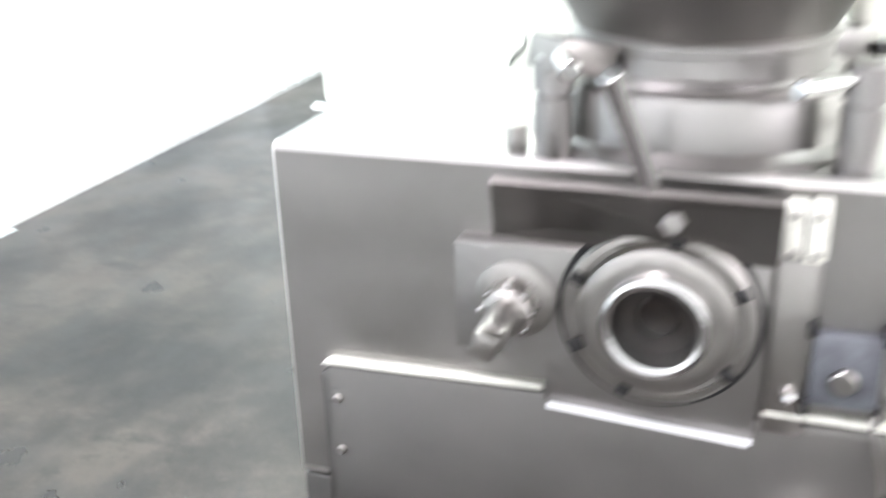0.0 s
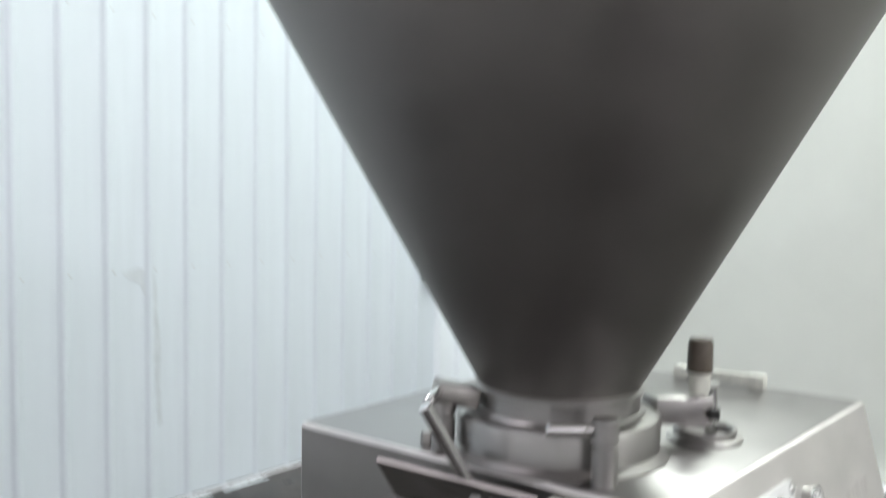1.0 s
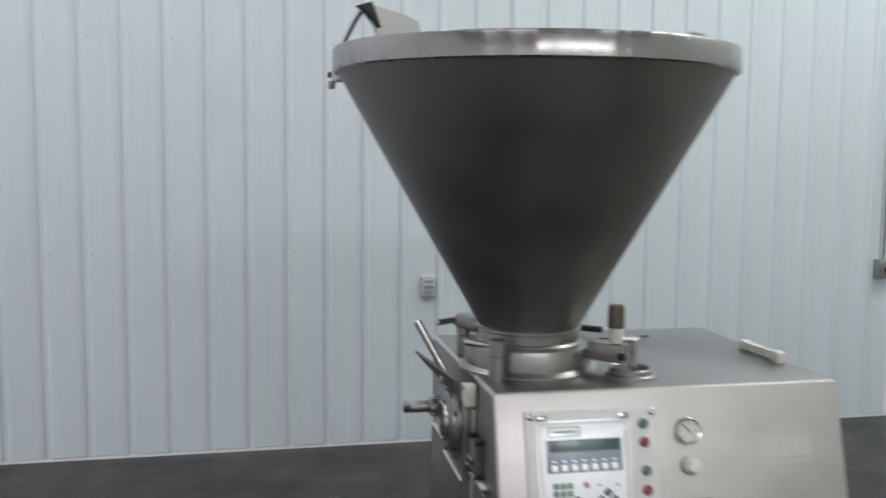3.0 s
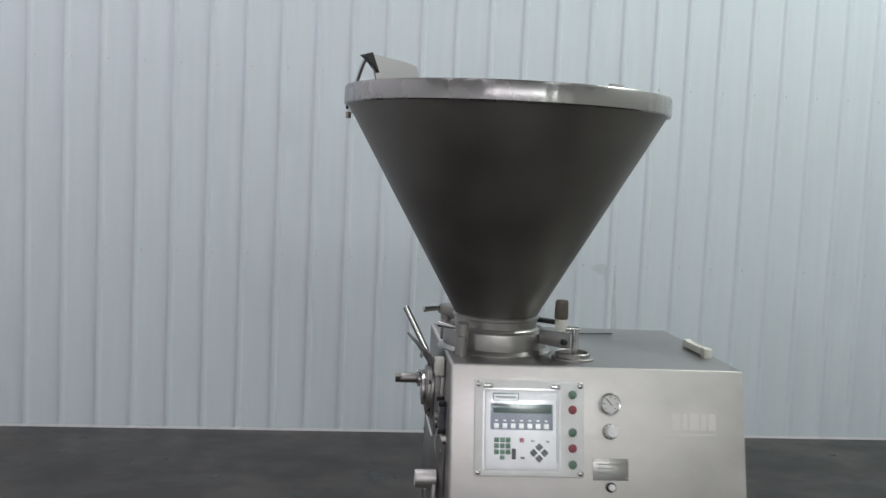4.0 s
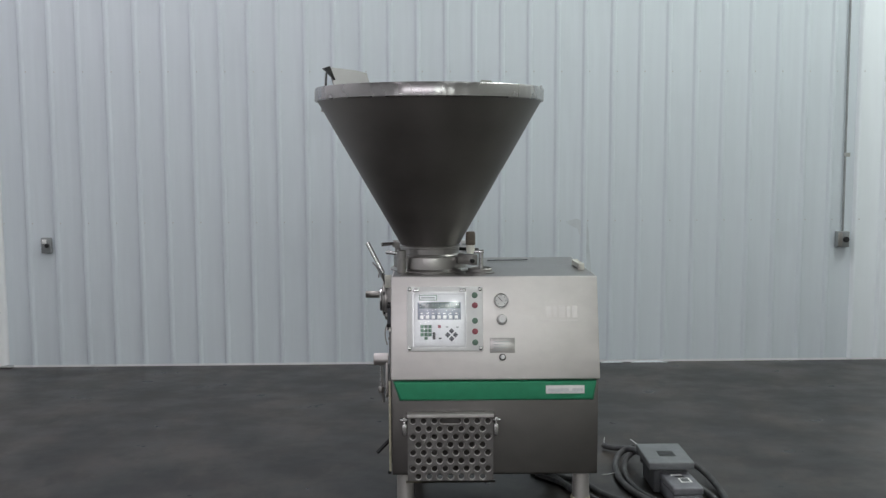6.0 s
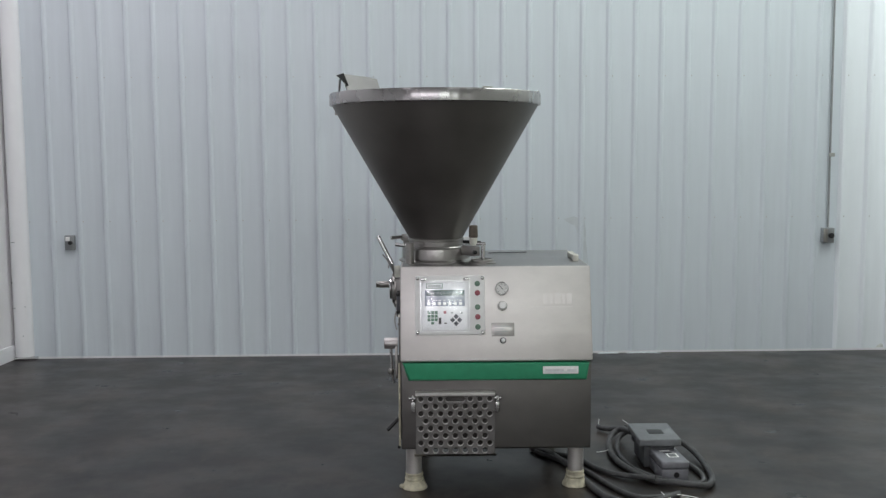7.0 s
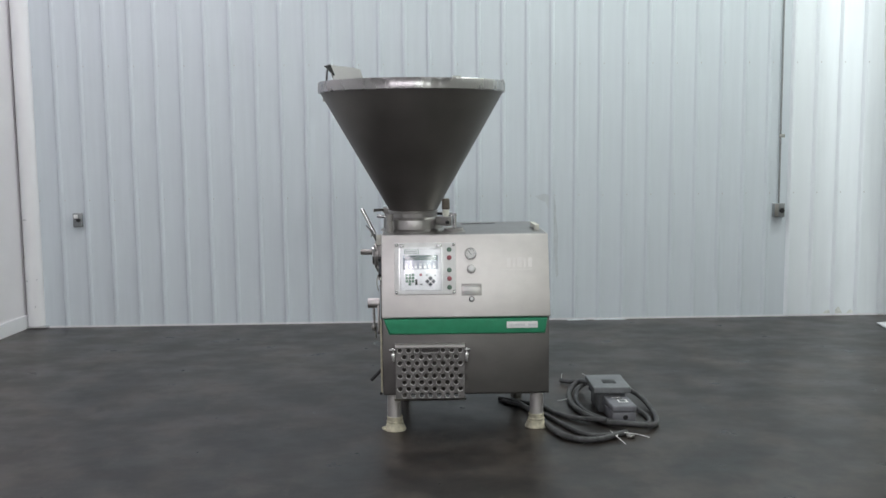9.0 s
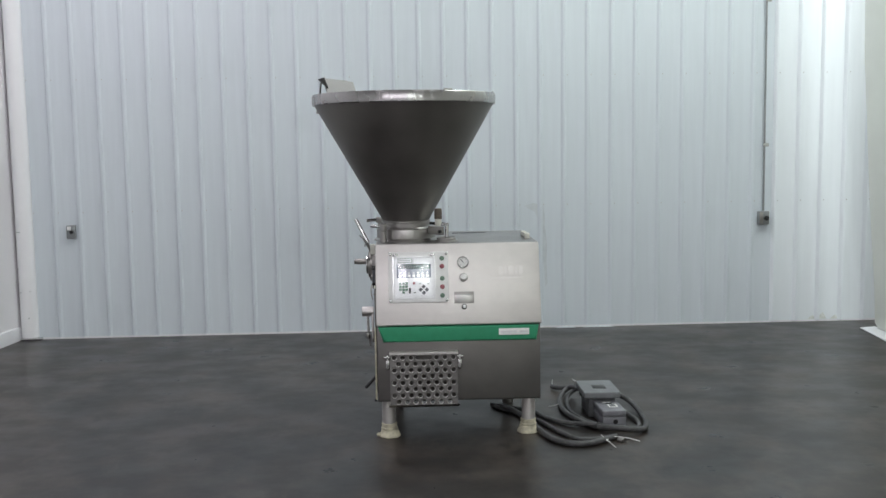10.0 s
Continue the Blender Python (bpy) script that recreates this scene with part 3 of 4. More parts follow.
part("needle", box((-0.0012, -0.0180, -0.006), (0.0012, -0.0170, 0.018)), BLACK, gauge, m=on_face(0.465, 0.104) @ pose(0, 0, 0, 0, -40, 0))
for k in range(7):
    part("dial_mark", box((-0.0009, -0.0172, 0.0175), (0.0009, -0.0166, 0.0225)), BLACK, gauge, m=on_face(0.465, 0.104) @ pose(0, 0, 0, 0, -135 + 45 * k, 0))
kn = face_turn("selector_knob", 0.467, 0.184, [(0.021, 0), (0.021, 0.008), (0.0175, 0.010), (0.0175, 0.030), (0.0155, 0.033), (0, 0.033)], WHITE_LABEL, machine, "white faceted selector knob on a dark ring", 10)
face_turn("knob_ring", 0.467, 0.184, [(0.0225, 0), (0.0225, 0.006), (0.018, 0.0095), (0.0, 0.0095)], STEEL_DARK, kn)
plate = face_box("rating_plate", 0.415, 0.261, 0.520, 0.323, -0.0005, 0.002, STEEL_MID, machine, 0.0008, "bare metal rating plate with worn print")
for s, w in ((0.275, 0.07), (0.287, 0.05), (0.299, 0.062), (0.310, 0.04)):
    face_box("print_bar", 0.428, s, 0.428 + w, s + 0.004, 0.0019, 0.0026, GREY_INK, plate)
for x, s in ((0.420, 0.267), (0.515, 0.267), (0.420, 0.317), (0.515, 0.317)):
    face_turn("rivet", x, s, [(0.0035, 0.0015), (0.003, 0.0035), (0, 0.004)], STEEL_DARK, plate, segs=10)
k2 = face_turn("push_knob", 0.467, 0.342, [(0.014, 0), (0.014, 0.010), (0.011, 0.012), (0, 0.012)], BLACK, machine, "small black push button with white cap")
face_turn("button_cap", 0.467, 0.342, [(0.0095, 0.0115), (0.0095, 0.020), (0.007, 0.022), (0, 0.022)], WHITE_PANEL, k2)

# Pale ghost of a removed decal on the leaning face
ghost = face_box("decal_ghost", 0.61, 0.186, 0.79, 0.190, -0.0002, 0.0004, GHOST, machine, 0.0, "faint pale ghost of a removed decal")
for x, w, s0 in ((0.655, 0.022, 0.128), (0.686, 0.014, 0.130), (0.709, 0.026, 0.126), (0.744, 0.012, 0.130), (0.765, 0.022, 0.127)):
    face_box("ghost_bar", x, s0, x + w, 0.176, -0.0002, 0.0004, GHOST, ghost)

# Hopper
AX, AY = 0.166, 0.287
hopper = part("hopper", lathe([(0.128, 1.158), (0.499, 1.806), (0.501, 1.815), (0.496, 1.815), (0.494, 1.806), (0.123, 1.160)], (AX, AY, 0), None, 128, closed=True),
              STEEL_CONE, machine, "large brushed steel conical hopper, dark floor reflection put into its colour")
part("rim", lathe([(0.497, 1.801), (0.505, 1.799), (0.508, 1.803), (0.5075, 1.850), (0.503, 1.857), (0.494, 1.858), (0.490, 1.854), (0.490, 1.81)], (AX, AY, 0), None, 128, closed=True),
     STEEL_RIM, hopper, "bright polished steel rim band")
part("neck", lathe([(0.137, 1.118), (0.140, 1.122), (0.137, 1.126), (0.132, 1.128), (0.132, 1.150), (0.137, 1.153), (0.137, 1.160), (0.131, 1.164), (0.118, 1.160), (0.118, 1.118)], (AX, AY, 0), None, 96, closed=True),
     STEEL_MID, hopper, "polished steel neck ring")
collar = part("collar", lathe([(0.0, 1.052), (0.180, 1.052), (0.180, 1.056), (0.171, 1.062), (0.165, 1.066), (0.165, 1.110), (0.162, 1.117), (0.155, 1.120), (0.0, 1.120)], (AX, AY, 0), None, 96),
              STEEL_MID, machine, "stainless steel feed collar")
part("weld_bead", lathe([(0.1655, 1.0615), (0.172, 1.058), (0.176, 1.0535), (0.182, 1.053), (0.182, 1.0525)], (AX, AY, 0), None, 96), STEEL_FACE, collar)
# Nicks and sealing blobs on the rim
for a, w in ((-63, 0.05), (-12, 0.03)):
    part("rim_burr", box((-w / 2, -0.004, -0.004), (w / 2, 0.004, 0.005), 0.002), STEEL_BRIGHT, hopper,
         m=pose(AX + 0.498 * math.cos(radians(a)), AY + 0.498 * math.sin(radians(a)), 1.860, 0, 0, a + 90))
part("rim_bolt", lathe([(0, 1.850), (0.014, 1.850), (0.014, 1.872), (0.010, 1.874), (0.010, 1.880), (0.020, 1.883), (0.020, 1.892), (0.014, 1.897), (0, 1.898)], (AX + 0.372, AY + 0.335, 0), None, 12), STEEL_BRIGHT, hopper, "small bright bolt on the rim")
# Flap inside the hopper with its prop rod
tip, far = Vector((-0.272, 0.175, 1.946)), Vector((-0.119, 0.372, 1.934))
down = Vector((0.035, 0.0, -0.12))
side = (far - tip).cross(down).normalized() * 0.002
bm = bmesh.new()
ring = [tip, tip.lerp(far, 0.75) + Vector((0, 0, 0.004)), far, far + Vector((0.008, 0.003, -0.03)), far + down * 0.9, tip + down]
va, vb = [bm.verts.new(p + side) for p in ring], [bm.verts.new(p - side) for p in ring]
bm.faces.new(va)
bm.faces.new(vb[::-1])
for i in range(len(ring)):
    j = (i + 1) % len(ring)
    bm.faces.new((va[i], vb[i], vb[j], va[j]))
flap = part("splash_flap", bm, FLAP, machine, "bent steel splash flap inside the hopper")
bm = bmesh.new()
cap = [tip + Vector((-0.022, -0.004, -0.006)), tip + Vector((0.004, 0.0, 0.003)), tip + Vector((0.026, 0.004, -0.055)), tip + Vector((-0.004, -0.002, -0.02))]
out = Vector((-0.006, 0.012, 0))
va, vb = [bm.verts.new(p - out) for p in cap], [bm.verts.new(p + out) for p in cap]
bm.faces.new(va)
bm.faces.new(vb[::-1])
for i in range(4):
    j = (i + 1) % 4
    bm.faces.new((va[i], vb[i], vb[j], va[j]))
part("flap_cap", bm, BLACK, flap, "dark end cap")
tube([(-0.270, 0.178, 1.943), (-0.285, 0.21, 1.935), (-0.302, 0.36, 1.885), (-0.316, 0.455, 1.848), (-0.320, 0.472, 1.82), (-0.318, 0.476, 1.785)], 0.0065, "prop_rod", STEEL_BRIGHT, flap)
clamp = part("rim_clamp", box((-0.016, -0.020, -0.032), (0.016, 0.020, 0.032), 0.004), STEEL_BRIGHT, machine, "small steel clamp on the hopper rim", m=pose(-0.308, 0.480, 1.815, 0, 0, -22))
part("clamp_nut", rod((-0.016, -0.014, -0.05), (-0.016, -0.014, -0.028), 0.009), STEEL_DARK, clamp, m=pose(-0.308, 0.480, 1.815, 0, 0, -22))
part("clamp_pin", rod((-0.03, 0, -0.012), (-0.012, 0, -0.012), 0.008), BLACK, clamp, m=pose(-0.308, 0.480, 1.815, 0, 0, -22))


# Collar clamps
def clamp_post(x, y, way, parent, square):
    post = part("clamp_post", lathe([(0.0, 1.053), (0.019, 1.053), (0.019, 1.112), (0.0165, 1.114), (0.0165, 1.118), (0.020, 1.119), (0.020, 1.150), (0.017, 1.153), (0.011, 1.153), (0.0, 1.149)], (x, y, 0), None, 28),
                STEEL_MID, parent, "turned steel clamp post")
    way = Vector(way).normalized()
    a = Vector((x, y, 1.136))
    if square:
        part("clamp_hook", box((-0.017, -0.030, -0.014), (0.055, 0.022, 0.020), 0.006), STEEL_DARK, post, m=pose(x, y, 1.150, 0, 12, math.degrees(math.atan2(AY - y, AX - x))))
        a.z = 1.158
    part("clamp_handle", rod(a, a + way * 0.032, 0.006), STEEL_BRIGHT, post)
    part("handle_grip", rod(a + way * 0.03, a + way * 0.088, 0.0085, 0.0095), STEEL_BRIGHT, post)


clamp_post(0.040, 0.130, (-0.75, 0.66, 0.03), machine, False)
clamp_post(0.022, 0.412, (-0.92, -0.38, -0.05), machine, True)
part("pivot_bolt", lathe([(0, 1.052), (0.012, 1.052), (0.012, 1.074), (0.009, 1.078), (0, 1.078)], (0.032, 0.452, 0), None, 6), STEEL_DARK, machine)
# Hinge arm, grip and lift post
arm = part("hinge_arm", prism([(0.285, 0.170), (0.350, 0.098), (0.372, 0.112), (0.372, 0.140), (0.318, 0.215)], 1.088, 1.134, "z", 0.004), STEEL_MID, machine, "cast steel hinge arm")
part("arm_bolt", rod((0.345, 0.104, 1.108), (0.352, 0.088, 1.108), 0.010, segs=6), BLACK, arm)
part("black_latch", prism([(0.235, 0.425), (0.262, 0.44), (0.39, 0.33), (0.378, 0.312)], 1.125, 1.14, "z", 0.003), BLACK, machine, "black latch lever behind the neck")
grip = part("grip", lathe([(0, 1.176), (0.020, 1.176), (0.0215, 1.18), (0.0205, 1.226), (0.018, 1.233), (0, 1.235)], (0.342, 0.122, 0), None, 10), BROWN, machine, "brown fluted grip over a cream nut")
part("grip_nut", lathe([(0, 1.136), (0.015, 1.138), (0.0185, 1.150), (0.0185, 1.175), (0, 1.177)], (0.342, 0.122, 0), None, 24), CREAM, grip, "cream plastic nut")
lift = part("lift_post", rod((0.388, 0.118, 1.056), (0.388, 0.118, 1.146), 0.0105), STEEL_BRIGHT, machine, "polished lift post with cross pin")
part("cross_pin", rod((0.355, 0.120, 1.146), (0.400, 0.117, 1.146), 0.008), STEEL_BRIGHT, lift)
plug = part("port_ring", lathe([(0.0, 1.052), (0.064, 1.052), (0.064, 1.058), (0.060, 1.061), (0.053, 1.062), (0.053, 1.072), (0.050, 1.075), (0.046, 1.072), (0.044, 1.060), (0, 1.060)], (0.385, 0.128, 0), None, 48), STEEL_MID, machine, "stepped bright steel port ring")
tube([(0.44, 0.57, 1.055), (0.49, 0.58, 1.0555), (0.55, 0.575, 1.0555), (0.60, 0.59, 1.056), (0.64, 0.60, 1.055)], 0.0018, "wire_clip", BLACK, machine)
# Lift handle on the right of the top
bm = prism([(0.19, 1.052), (0.19, 1.080), (0.194, 1.084), (0.226, 1.083), (0.232, 1.078), (0.36, 1.074), (0.366, 1.080), (0.392, 1.080), (0.395, 1.077), (0.395, 1.052), (0.366, 1.052), (0.364, 1.060), (0.226, 1.062), (0.222, 1.052)], 0.826, 0.852, "x", 0.003)
part("top_handle", bm, CREAM, machine, "cream plastic grab handle")


# Outlet end (x below 0)
OUT = along((-1, 0, 0))


def end_turn(name, y, z, prof, material, parent, label="", segs=48, closed=False):
    return part(name, lathe(prof, (0, y, z), OUT, segs, closed=closed), material, parent, label)


mount = part("mounting_plate", prism([(0.503, 0.969), (0.503, 0.848), (0.407, 0.848), (0.407, 0.797), (0.195, 0.786), (0.193, 0.976)], -0.028, 0.001, "x", 0.003), END_SHADED, machine, "thick steel outlet mounting plate")
part("edge_strip", prism([(0.402, 0.798), (0.197, 0.787), (0.197, 0.782), (0.402, 0.793)], -0.034, -0.0285, "x"), WHITE_TRIM, mount)
hub = end_turn("outlet_hub", 0.294, 0.912, [(0.094, 0.027), (0.094, 0.036), (0.090, 0.040), (0.084, 0.041), (0.084, 0.036), (0.078, 0.036), (0.076, 0.046), (0.070, 0.050), (0.062, 0.051), (0.05, 0.051), (0.05, 0.027)], STEEL_DARK, machine, "dark steel outlet hub with union nut", closed=True)
end_turn("outlet_tube", 0.294, 0.912, [(0.049, 0.03), (0.051, 0.050), (0.0535, 0.056), (0.052, 0.061), (0.047, 0.063), (0.0415, 0.061), (0.0400, 0.030)], STEEL_BRIGHT, hub, "bright worn outlet tube", closed=True)
end_turn("outlet_core", 0.294, 0.912, [(0.0, 0.030), (0.018, 0.034), (0.022, 0.030), (0.047, 0.0295), (0.047, 0.027), (0, 0.027)], BORE, hub, "dark brown bore, shade of its depth put into the colour")
# Flat black ring painted in for the shaded gap round the hub
end_turn("hub_gap_shade", 0.294, 0.912, [(0.094, 0.0275), (0.1, 0.0275), (0.1, 0.0292), (0.094, 0.0292)], BLACK, hub, closed=True)
for a in (25, 100, 155, 215, 290, 335):
    part("nut_slot", box((-0.008, 0.078, -0.006), (-0.001, 0.092, 0.006), 0.001), BLACK, hub, m=pose(-0.0365, 0.294, 0.912, a))
shaft = end_turn("drive_shaft", 0.438, 0.912, [(0.0, 0.027), (0.042, 0.027), (0.042, 0.032), (0.037, 0.035), (0.025, 0.036), (0.025, 0.062), (0.022, 0.066), (0.0165, 0.068), (0.0165, 0.118), (0.014, 0.122), (0, 0.122)], STEEL_DARK, machine, "splined steel drive shaft stub")
for k in range(8):
    part("spline", box((-0.064, 0.0235, -0.004), (-0.036, 0.0285, 0.004), 0.001), STEEL_BRIGHT, shaft, m=pose(0, 0.438, 0.912, 45 * k))
part("shaft_flat", box((-0.138, -0.0125, -0.0125), (-0.108, 0.0125, 0.0125), 0.003), STEEL_DARK, shaft, m=pose(0, 0.438, 0.912, 20))
# Hinged locking plate that stands open, with lever and white hinge block
bm = bmesh.new()
quad = [Vector(p) for p in ((-0.104, 0.440, 1.064), (-0.048, 0.188, 1.044), (-0.032, 0.190, 0.978), (-0.034, 0.458, 0.986))]
nrm = (quad[1] - quad[0]).cross(quad[3] - quad[0]).normalized() * 0.0035
va, vb = [bm.verts.new(p + nrm) for p in quad], [bm.verts.new(p - nrm) for p in quad]
bm.faces.new(va)
bm.faces.new(vb[::-1])
for i in range(4):
    bm.faces.new((va[i], vb[i], vb[(i + 1) % 4], va[(i + 1) % 4]))
lock = part("locking_plate", bm, BLADE, machine, "dark steel locking plate standing open")
part("lever", rod((-0.120, 0.334, 1.167), (-0.048, 0.297, 1.030), 0.0105, 0.0095), STEEL_BRIGHT, lock, "plain round steel lever")
part("badge", lathe([(0, 0), (0.0125, 0), (0.010, 0.003), (0, 0.004)], (-0.066, 0.282, 1.022), along((-1, -0.25, 0.1)), 6), STEEL_MID, lock)
blk = part("hinge_block", box((-0.034, 0.170, 0.986), (-0.006, 0.188, 1.037), 0.002), CREAM, machine, "pair of cream plastic hinge blocks")
part("hinge_leaf", box((-0.034, 0.149, 0.984), (-0.006, 0.167, 1.039), 0.002), CREAM, blk)
for y in (0.158, 0.179):
    for z in (0.992, 1.029):
        part("hinge_screw", rod((-0.0335, y, z), (-0.0365, y, z), 0.0045, edge=0.001, segs=10), STEEL_DARK, blk)
part("hinge_rail", box((-0.014, 0.150, 0.79), (-0.001, 0.190, 0.978), 0.003), STEEL_DARK, machine)
# Square port with corner clips
port = part("square_port", box((-0.022, 0.088, 0.832), (-0.001, 0.150, 0.908), 0.004), PORT_GREY, machine, "grey square plugged port on the end wall")
part("port_plug", rod((-0.021, 0.120, 0.864), (-0.032, 0.120, 0.864), 0.013), STEEL_DARK, port)
for y, z in ((0.086, 0.912), (0.152, 0.912), (0.086, 0.828), (0.152, 0.828)):
    part("corner_clip", box((-0.024, y - 0.004, z - 0.008), (-0.001, y + 0.004, z + 0.008), 0.003), BLACK, port)
part("chain_ball", lathe([(0, -0.008), (0.006, -0.005), (0.008, 0), (0.006, 0.005), (0, 0.008)], (-0.018, 0.166, 0.836), None, 14), STEEL_BRIGHT, machine)
tube([(-0.024, 0.09, 0.83), (-0.036, 0.085, 0.80), (-0.032, 0.075, 0.775), (-0.022, 0.072, 0.745)], 0.0025, "retaining_cord", STEEL_DARK, machine)
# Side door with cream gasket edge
door = part("side_door", prism([(0.676, 0.780), (0.662, 0.791), (0.055, 0.806), (0.040, 0.796), (0.040, 0.225), (0.676, 0.225)], -0.013, 0.001, "x", 0.004), STEEL_SHADED, machine, "stainless side door with cream gasket")
part("gasket", prism([(0.674, 0.793), (0.410, 0.8005), (0.410, 0.8065), (0.664, 0.800)], -0.015, -0.001, "x", 0.002), CREAM, door)
part("gasket", prism([(0.190, 0.8085), (0.045, 0.8085), (0.050, 0.816), (0.190, 0.815)], -0.015, -0.001, "x", 0.002), CREAM, door)
for y, z in ((0.655, 0.75), (0.060, 0.775), (0.655, 0.68)):
    part("door_screw", rod((-0.0125, y, z), (-0.017, y, z), 0.006, edge=0.0015, segs=12), STEEL_DARK, door)
part("gasket", box((-0.0125, -0.062, 0.222), (-0.003, -0.052, 0.615), 0.002), FOOT, door, "yellowed gasket edge down the door")
part("door_stop", rod((-0.012, -0.057, 0.212), (-0.012, -0.057, 0.226), 0.007), BLACK, door)
stub = part("stub_pipe", lathe([(0.0, 0.02), (0.027, 0.02), (0.027, 0.080), (0.025, 0.084), (0.021, 0.084), (0.020, 0.060), (0, 0.060)], (0, 0.12, 0.672), OUT, 32), STEEL_FACE, machine, "short steel stub pipe on the side door")
part("stub_lever", rod((-0.052, 0.105, 0.648), (-0.050, 0.10, 0.548), 0.007), STEEL_BRIGHT, stub)
part("stub_ball", lathe([(0, -0.018), (0.012, -0.013), (0.016, 0), (0.012, 0.013), (0, 0.018)], (-0.052, 0.10, 0.540), None, 18), STEEL_DARK, stub)
part("stub_tail", rod((-0.046, 0.10, 0.528), (-0.040, 0.10, 0.482), 0.005), STEEL_DARK, stub)
part("bent_bracket", prism([(0.09, 0.66), (0.13, 0.66), (0.13, 0.52), (0.115, 0.50), (0.09, 0.52)], -0.032, -0.0205, "x", 0.003), STEEL_FACE, stub)
part("black_rod", rod((-0.078, 0.18, 0.228), (-0.012, 0.20, 0.292), 0.009), BLACK, machine, "black rod handle low on the side")

# Perforated step guard
GX0, GX1, GZ0, GZ1, GY = 0.066, 0.428, 0.212, 0.493, -0.140


def guard_mesh():
    bm = bmesh.new()
    pitch, rows = (GX1 - GX0 - 0.004) / 8, 8
    h = (GZ1 - GZ0 - 0.012) / rows
    r, n = 0.0116, 16

    def cell(x0, x1, z0, z1, hole):
        """One bay of sheet, pierced by a round or long hole."""
        cx, cz = (x0 + x1) / 2, (z0 + z1) / 2
        if not hole:
            vs = [bm.verts.new((x, GY, z)) for x, z in ((x0, z0), (x1, z0), (x1, z1), (x0, z1))]
            bm.faces.new(vs)
            return
        rim, lip, edge = [], [], []
        for k in range(n):
            a = 2 * math.pi * (k + 0.5) / n
            c, s = math.cos(a), math.sin(a)
            rim.append(bm.verts.new((cx + r * c + math.copysign(hole, c), GY + 0.0026, cz + r * s)))
            lip.append(bm.verts.new((cx + 1.30 * r * c + math.copysign(hole, c), GY, cz + 1.30 * r * s)))
            q = 1 / max(abs(c), abs(s))
            edge.append(bm.verts.new((cx + (x1 - x0) / 2 * c * q, GY, cz + (z1 - z0) / 2 * s * q)))
        for k in range(n):
            j = (k + 1) % n
            bm.faces.new((rim[k], rim[j], lip[j], lip[k])).material_index = 1
            if k % 4 == 1:
                a = 2 * math.pi * (k + 1) / n
                corner = bm.verts.new((x1 if math.cos(a) > 0 else x0, GY, z1 if math.sin(a) > 0 else z0))
                bm.faces.new((lip[k], lip[j], edge[j], corner, edge[k]))
            else:
                bm.faces.new((lip[k], lip[j], edge[j], edge[k]))

    left = GX0 + 0.002
    for row in range(rows):
        z1 = GZ1 - 0.012 - row * h
        z0 = z1 - h
        if row == 0:
            for i in (0, 1, 2, 5, 6, 7):
                cell(left + i * pitch, left + (i + 1) * pitch, z0, z1, 1e-6)
            cell(left + 3 * pitch, left + 5 * pitch, z0, z1, 0.033)
        elif row % 2 == 0:
            for i in range(8):
                cell(left + i * pitch, left + (i + 1) * pitch, z0, z1, 1e-6)
        else:
            cell(left, left + pitch / 2, z0, z1, None)
            for i in range(7):
                cell(left + (i + 0.5) * pitch, left + (i + 1.5) * pitch, z0, z1, 1e-6)
            cell(left + 7.5 * pitch, left + 8 * pitch, z0, z1, None)
    bmesh.ops.remove_doubles(bm, verts=bm.verts[:], dist=1e-5)
    made = bmesh.ops.extrude_face_region(bm, geom=bm.faces[:])
    bmesh.ops.translate(bm, vec=(0, 0.004, 0), verts=[v for v in made["geom"] if isinstance(v, bmesh.types.BMVert)])
    for v in bm.verts:
        v.co.y -= (GZ1 - 0.012 - v.co.z) * 0.04
    return bm


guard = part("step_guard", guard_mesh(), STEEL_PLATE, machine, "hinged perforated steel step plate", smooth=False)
# Second slot: brightened lips standing in for lit crescents
guard.data.materials.append(STEEL_LIP)
part("guard_lip", prism([(-0.146, GZ1 - 0.012), (-0.146, GZ1 - 0.003), (-0.143, GZ1), (-0.098, GZ1), (-0.098, GZ1 - 0.004), (-0.139, GZ1 - 0.005), (-0.139, GZ1 - 0.012)], GX0, GX1, "x"), STEEL_FACE, guard)
part("guard_foot", prism([(-0.1515, GZ0 + 0.001), (-0.1475, GZ0 + 0.001), (-0.129, GZ0 - 0.014), (-0.132, GZ0 - 0.016)], GX0 - 0.006, GX1 + 0.006, "x"), STEEL_DARK, guard)
for x, sgn in ((GX0, -1), (GX1, 1)):
    br = part("guard_bracket", prism([(-0.128, 0.452), (-0.128, 0.476), (-0.093, 0.476), (-0.093, 0.400), (-0.110, 0.392), (-0.120, 0.405), (-0.106, 0.420), (-0.108, 0.440)], *sorted((x + sgn * 0.006, x + sgn * 0.016)), "x", 0.002), STEEL_BRIGHT, guard)
    part("guard_pin", rod((x - sgn * 0.002, -0.121, 0.464), (x + sgn * 0.03, -0.121, 0.464), 0.007), STEEL_BRIGHT, guard)
    part("guard_arm", box((min(x, x + sgn * 0.020), -0.150, 0.405), (max(x, x + sgn * 0.020), -0.122, 0.452), 0.005), STEEL_BRIGHT, guard)


